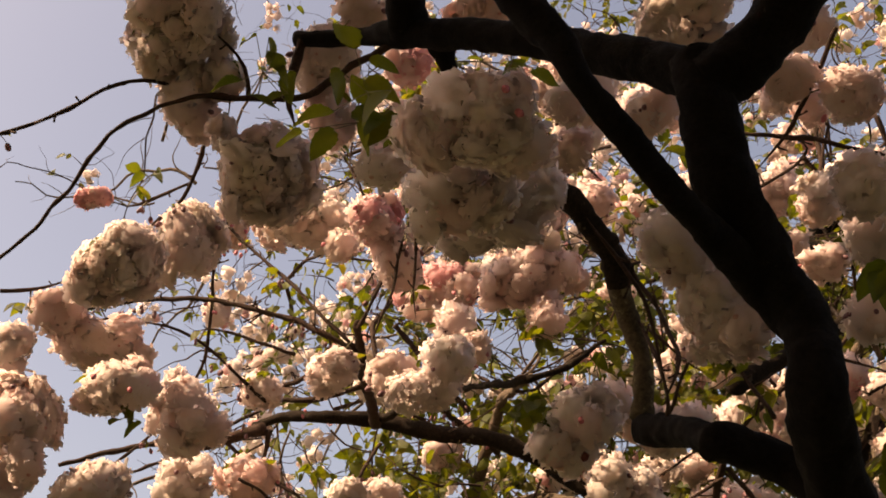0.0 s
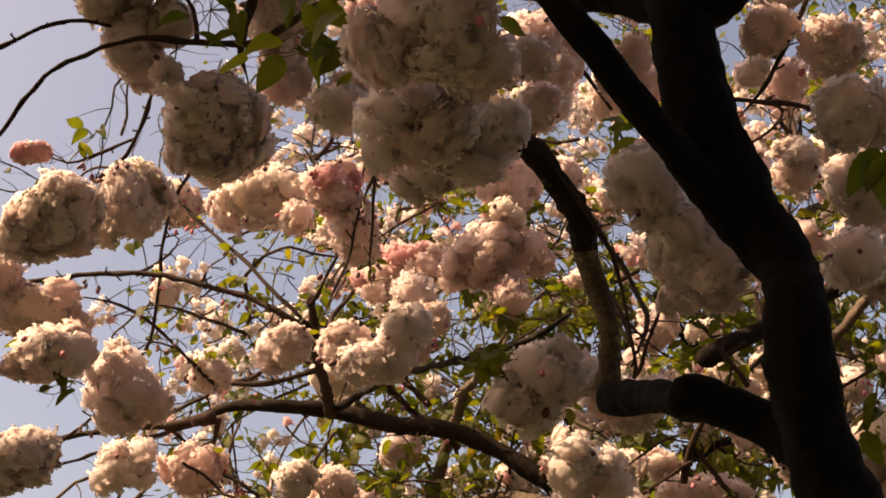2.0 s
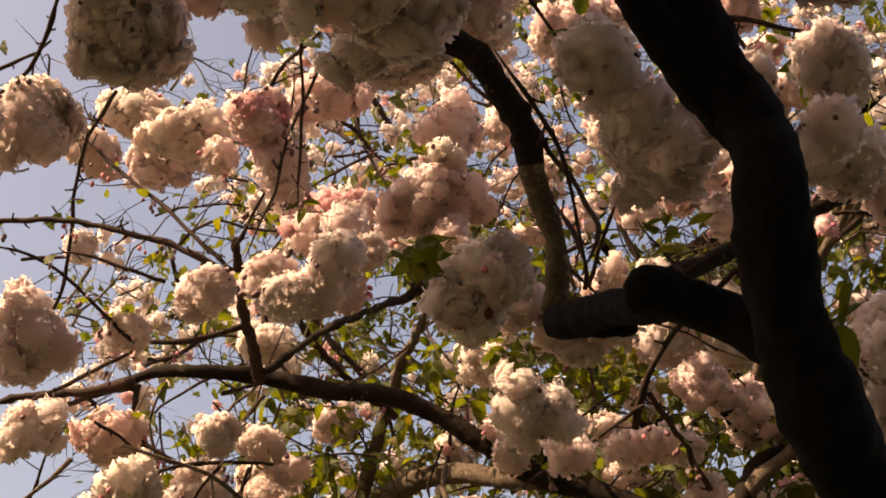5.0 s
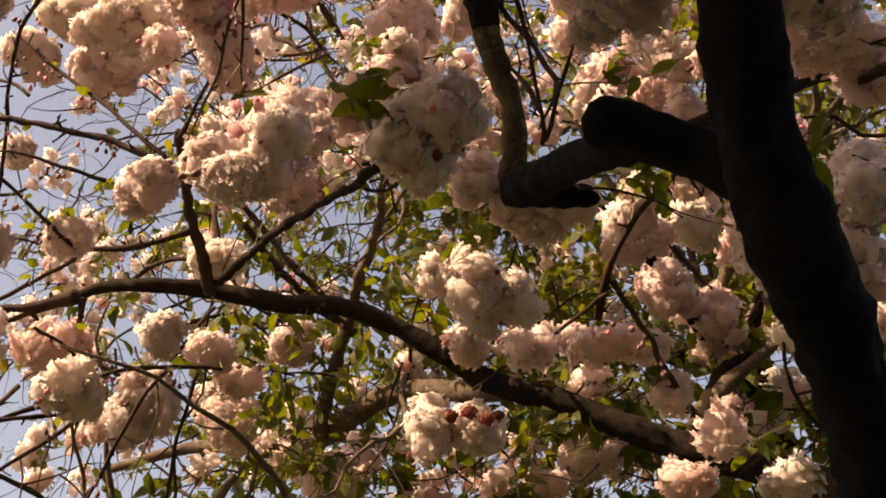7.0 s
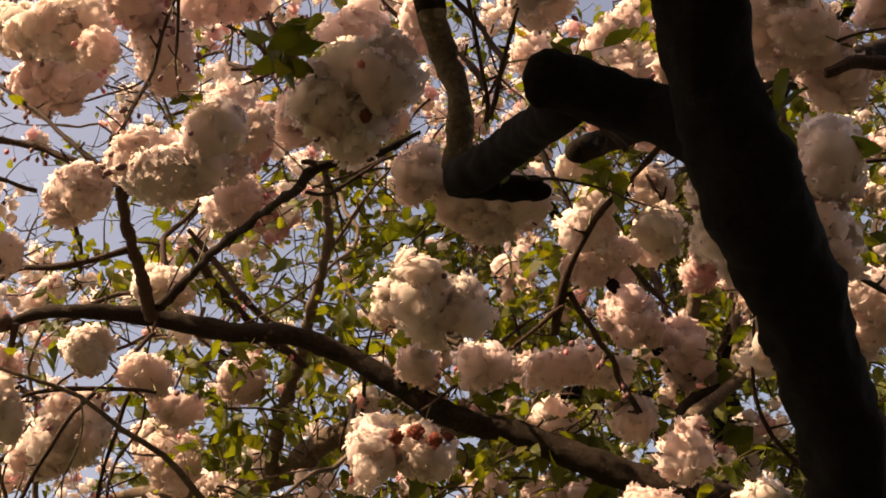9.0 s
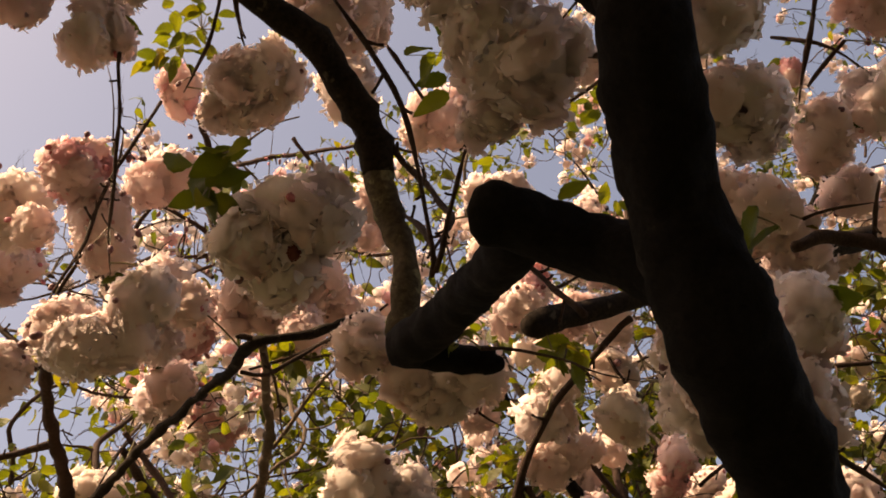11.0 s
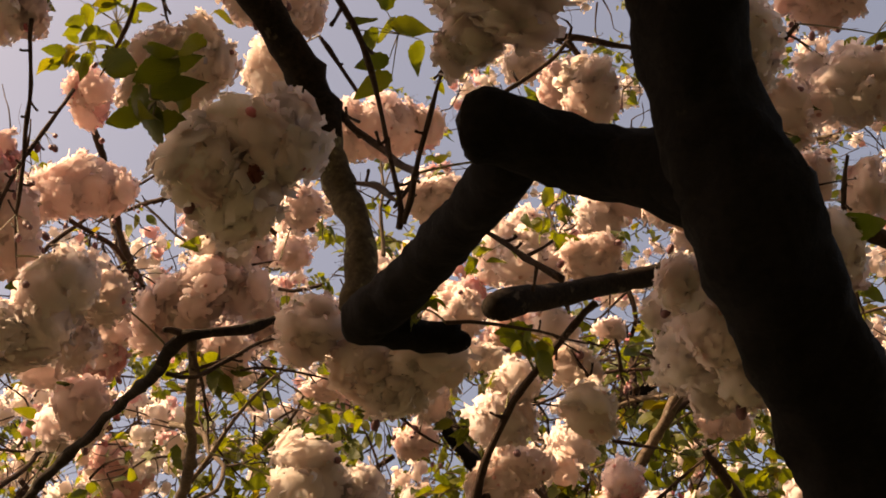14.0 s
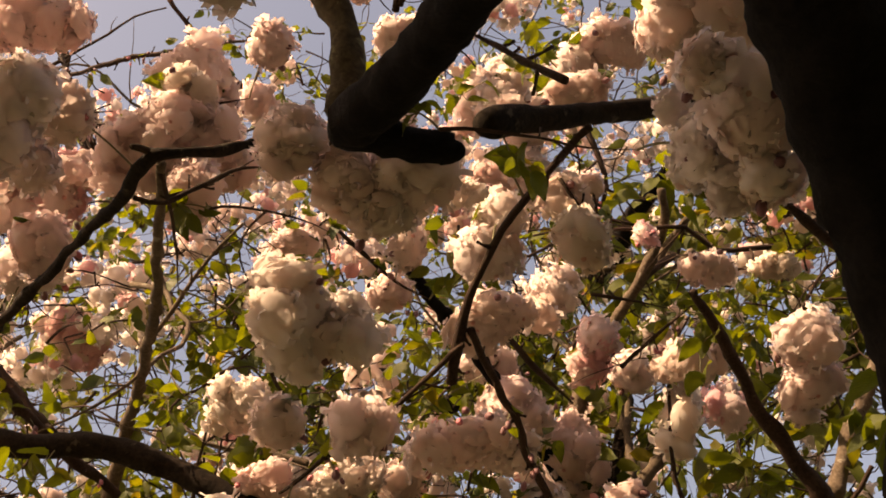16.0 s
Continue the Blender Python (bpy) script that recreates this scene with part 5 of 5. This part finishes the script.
def far_crown(crown, spots, seed, most=20, big=1.15, leaf_size=1.0, bare=-0.28):
    """Many far flower heads, leaves and twigs of a crown at the given spots."""
    r = np.random.default_rng(seed)
    heads, leaves, twigs = Batch(), Batch(), Batch()
    for p in spots:
        kind = noise.noise(Vector(p) * 1.3)
        if kind > bare:
            rx = r.uniform(0.03, 0.08) * max(1.0, big / 1.6)
            n = int(min(most, rx * rx * 2300 / max(1.0, big / 1.6)))
            pts, ways = shell(max(5, n), rx, rx * r.uniform(0.7, 1.0), r)
            tint = 0 if noise.noise(Vector(p) * 0.9 + Vector((5, 0, 0))) < 0.15 else 1
            for q, w in zip(pts, ways):
                turn = np.array(facing(w + r.normal(0, 0.3, 3), r.uniform(0, 6.28)))
                v, f, uv, nor = (CROWN_DATA if big > 1.8 else FAR_DATA)[int(r.integers(3))]
                heads.add(v @ (turn * big * r.uniform(0.85, 1.15)).T + q + p, f, uv, tint if r.random() > 0.1 else 2, unit(0.5 * nor @ turn.T + 0.5 * w))
        nodes = []
        for k in range(3 if leaf_size < 2 else 1):  # crooked twigs, with the leaves in tufts along them
            way = unit(np.array((r.normal(0, 1), r.normal(0, 0.8), r.uniform(-1.2, 0.8))))
            rows = crooked(p + r.normal(0, 0.06, 3), way, r.uniform(0.16, 0.42) * math.sqrt(leaf_size), r.uniform(0.0022, 0.0052), r, 0.075, 0.42)
            twigs.add(*tube(smooth_path(rows, 0.05), 4, cap=False))
            nodes += [np.array(q[:3]) for q in rows[len(rows) // 2:]]
        tufts = [nodes[int(i)] for i in r.integers(0, len(nodes), 3)]
        for k in range(int(r.integers(2, 8)) + (9 if kind < max(-0.15, bare) else 0)):
            o = tufts[k % 3] + r.normal(0, 0.022, 3) * math.sqrt(leaf_size)
            w = Vector((r.normal(), r.normal(), r.uniform(-1.5, 0.3)))
            q = w.to_track_quat("Y", "Z").to_matrix() @ Matrix.Rotation(r.uniform(-1.5, 1.5), 3, "Y")
            v, f, uv = LEAF_COARSE[int(r.integers(4))]
            leaves.add(v @ (np.array(q) * r.uniform(0.045, 0.085) * leaf_size).T + o, f, uv, 1 if r.random() > 0.45 else 0)
    for kind, batch, mats in (("blossoms", heads, PETAL), ("leaves", leaves, LEAF), ("brushwood", twigs, [BARK_TWIG])):
        if batch.n:
            tagged(part(kind, batch.mesh(kind, mats), crown, m=Matrix.Translation(-crown.location)), kind="stuff")
    return crown


def scatter(n, low, high, keep, seed):
    r = np.random.default_rng(seed)
    found = []
    while len(found) < n:
        p = r.uniform(low, high)
        if keep(p):
            found.append(p)
    return found


def smooth_step(x, a, b):
    s = min(1.0, max(0.0, (x - a) / (b - a)))
    return s * s * (3 - 2 * s)


def behind(p):
    """Thick to the east, thinning out towards open sky in the west and overhead."""
    d = p - np.array((0.55, 0.5, 1.7))
    side = d[0] / d[1]
    up = d[2] / math.hypot(d[0], d[1])
    thick = smooth_step(side, -0.88, -0.45) * (1 - 0.65 * smooth_step(up, 0.9, 1.35)) * (1 - 0.8 * smooth_step(-side + 0.7 * (up - 0.6), 0.62, 0.86))
    return noise.noise(Vector(p) * 1.1 + Vector((3, 1, 7))) > 0.55 - 0.95 * thick


def fan(n, seed, west=-0.9, top=1.5):
    """Spots spread evenly over the view to the north, between three and six metres off."""
    r = np.random.default_rng(seed)
    found = []
    while len(found) < n:
        side, up, far = r.uniform(west, 0.66), r.uniform(0.15, top), r.uniform(2.9, 5.6)
        p = np.array((0.55 + side * far, 0.5 + far, 1.7 + up * far * math.hypot(1, side)))
        if behind(p):
            found.append(p)
    return found


def back_branches(crown, n, seed):
    """Crooked branches with side twigs that carry the crown behind, seen between its flowers."""
    r = np.random.default_rng(seed)
    for k in range(n):
        side, up, far = r.uniform(-0.85, 0.6), r.uniform(0.2, 1.05), r.uniform(2.6, 4.6)
        start = np.array((0.55 + side * far, 0.5 + far, 1.7 + up * far * math.hypot(1, side)))
        way = unit(np.array((r.normal(-0.3, 0.8), r.normal(0, 0.35), r.normal(0.2, 0.7))))
        r0 = r.uniform(0.0045, 0.013)
        rows = crooked(start, way, r.uniform(0.5, 1.3), r0, r, 0.10, 0.30)
        b = Batch()
        b.add(*tube(smooth_path(rows, 0.04), 7, 0.2))
        for q in rows[1:-1]:
            if r.random() < 0.75:
                arm = crooked(q[:3], unit(way + r.normal(0, 0.9, 3)), r.uniform(0.08, 0.35), q[3] * 0.55, r)
                b.add(*tube(smooth_path(arm, 0.04), 5))
        part("branch", b.mesh("branch", [BARK_TWIG if r.random() < 0.55 else BARK_SUNLIT]), crown, m=Matrix.Translation(-crown.location))


back = tagged(new("cherry_tree"), "neighbouring cherry tree in bloom with young yellow-green leaves", "tree")
far_crown(back, fan(1040, 5), 6, 10, 1.15)
far_crown(back, fan(700, 8, -0.42, 0.8), 9, 9, 1.1, 1.25, 9.0)
back_branches(back, 120, 31)


# added crown, cut along the sun's slant to shade the near heads
def overhead(p):
    """The unseen upper crown of the near tree, above the lowest limbs."""
    a, b = p[0] + 0.707 * p[2] - 0.49, p[1] + 0.533 * p[2] + 0.10
    return 1.58 < a < 2.9 and 2.0 < b < 3.5 and not (a > 2.28 and b > 3.12)


far_crown(tree, scatter(760, (-2.0, -1.6, 4.0), (1.0, 1.3, 5.4), overhead, 11), 12, 7, 2.1)


# added patch out of view that keeps sun off the bent limb
far_crown(tree, scatter(150, (-2.2, -1.0, 4.6), (1.0, 2.0, 5.6), lambda p: 1.8 < p[0] + 0.707 * p[2] - 0.49 < 2.4 and 3.42 <= p[1] + 0.533 * p[2] + 0.10 < 3.7, 19), 20, 6, 2.1)


# added patch out of view that shades the heads east of the trunk
far_crown(tree, scatter(45, (-0.6, 0.2, 4.6), (1.6, 2.0, 5.6), lambda p: 2.85 < p[0] + 0.707 * p[2] - 0.49 < 3.4 and 3.6 <= p[1] + 0.533 * p[2] + 0.10 < 4.3, 23), 24, 6, 2.1)


# added out of view to dim the skylight from behind
def around(p):
    """Unseen crown over the path, and the trees behind it."""
    return math.hypot(p[0] - 0.6, p[1] - 0.6) > 1.4 and (p[1] < -0.6 or p[0] > 2.4 or p[2] > 5.0) and p[1] < 1.6 - 0.5 * abs(p[0] - 0.6)


far_crown(tree, scatter(240, (-3.5, -4.0, 3.0), (4.5, 1.5, 5.5), lambda p: around(p) and not (p[0] < -0.6 and p[1] < 0.4 and p[1] > -3.6 and p[0] < -0.8), 13), 14, 6, 2.2)


# added only to cut the skylight that reaches the near heads
def shade_canopy(p):
    """The thick unseen crown over the path, south and east of the open gap."""
    a, b = p[0] + 0.707 * p[2] - 0.49, p[1] + 0.533 * p[2] + 0.10
    return b < 2.5 or (a > 2.75 and b < 3.2)


far_crown(tree, scatter(430, (-2.9, -2.8, 4.0), (3.4, 1.0, 5.6), shade_canopy, 17), 18, 6, 3.4, 2.4)


# added as a screen against low sky, wholly out of view
def screen_trees(p):
    """An unseen belt of trees round the open side, behind the path."""
    return 4.5 < math.hypot(p[0] - 0.6, p[1] - 0.6) < 7.5 and p[1] < 1.0 - 0.2 * p[0]


def stem(crown, foot, top, r0, arms, seed):
    """A trunk that forks into limbs under a crown."""
    r = np.random.default_rng(seed)
    foot, top = np.array(foot, float), np.array(top, float)
    lean = [(*(foot + (top - foot) * k + r.normal(0, 0.06, 3) * (k > 0)), r0 * (1 - 0.55 * k)) for k in np.linspace(0, 1, 5)]
    lean[0] = (*lean[0][:2], -0.1, r0 * 1.35)
    v, f, uv = tube(smooth_path(lean, 0.08), 18, 0.2)
    part("trunk", mesh_from("trunk", v, f, [BARK], uv), crown, m=Matrix.Translation(-crown.location))
    for k in range(arms):
        a = 6.28 * (k + r.uniform(-0.2, 0.2)) / arms
        way = unit(np.array((math.cos(a), math.sin(a), r.uniform(0.3, 0.9))))
        rows = crooked(lean[2 + k % 3][:3], way, r.uniform(1.6, 2.6), r0 * 0.4, r, 0.2, 0.16)
        v, f, uv = tube(smooth_path(rows, 0.08), 10, 0.2)
        part("limb", mesh_from("limb", v, f, [BARK], uv), crown, m=Matrix.Translation(-crown.location))


stem(back, (1.6, 6.2, 0.0), (1.1, 5.3, 5.2), 0.17, 6, 51)

belt_spots = scatter(480, (-6.5, -7.0, 0.9), (8.0, 1.0, 5.5), screen_trees, 21)
for k, (foot, lean) in enumerate((((-4.6, -1.6, 0.0), (0.3, 0.2, 3.6)), ((0.4, -5.4, 0.0), (-0.3, 0.3, 3.8)), ((5.6, -2.6, 0.0), (0.2, -0.3, 3.5)))):
    belt = tagged(new("cherry_tree"), "unseen cherry tree behind the path, added to screen the sky", "tree")
    belt.location = foot
    feet = np.array(((-4.6, -1.6), (0.4, -5.4), (5.6, -2.6)))
    far_crown(belt, [p for p in belt_spots if int(np.linalg.norm(feet - p[:2], axis=1).argmin()) == k], 22 + k, 5, 5.0, 6.0)
    stem(belt, foot, np.array(foot) + np.array(lean), 0.15, 5, 60 + k)

bud_rng = np.random.default_rng(77)
for at in UMBELS:
    umbel(at, bud_rng)
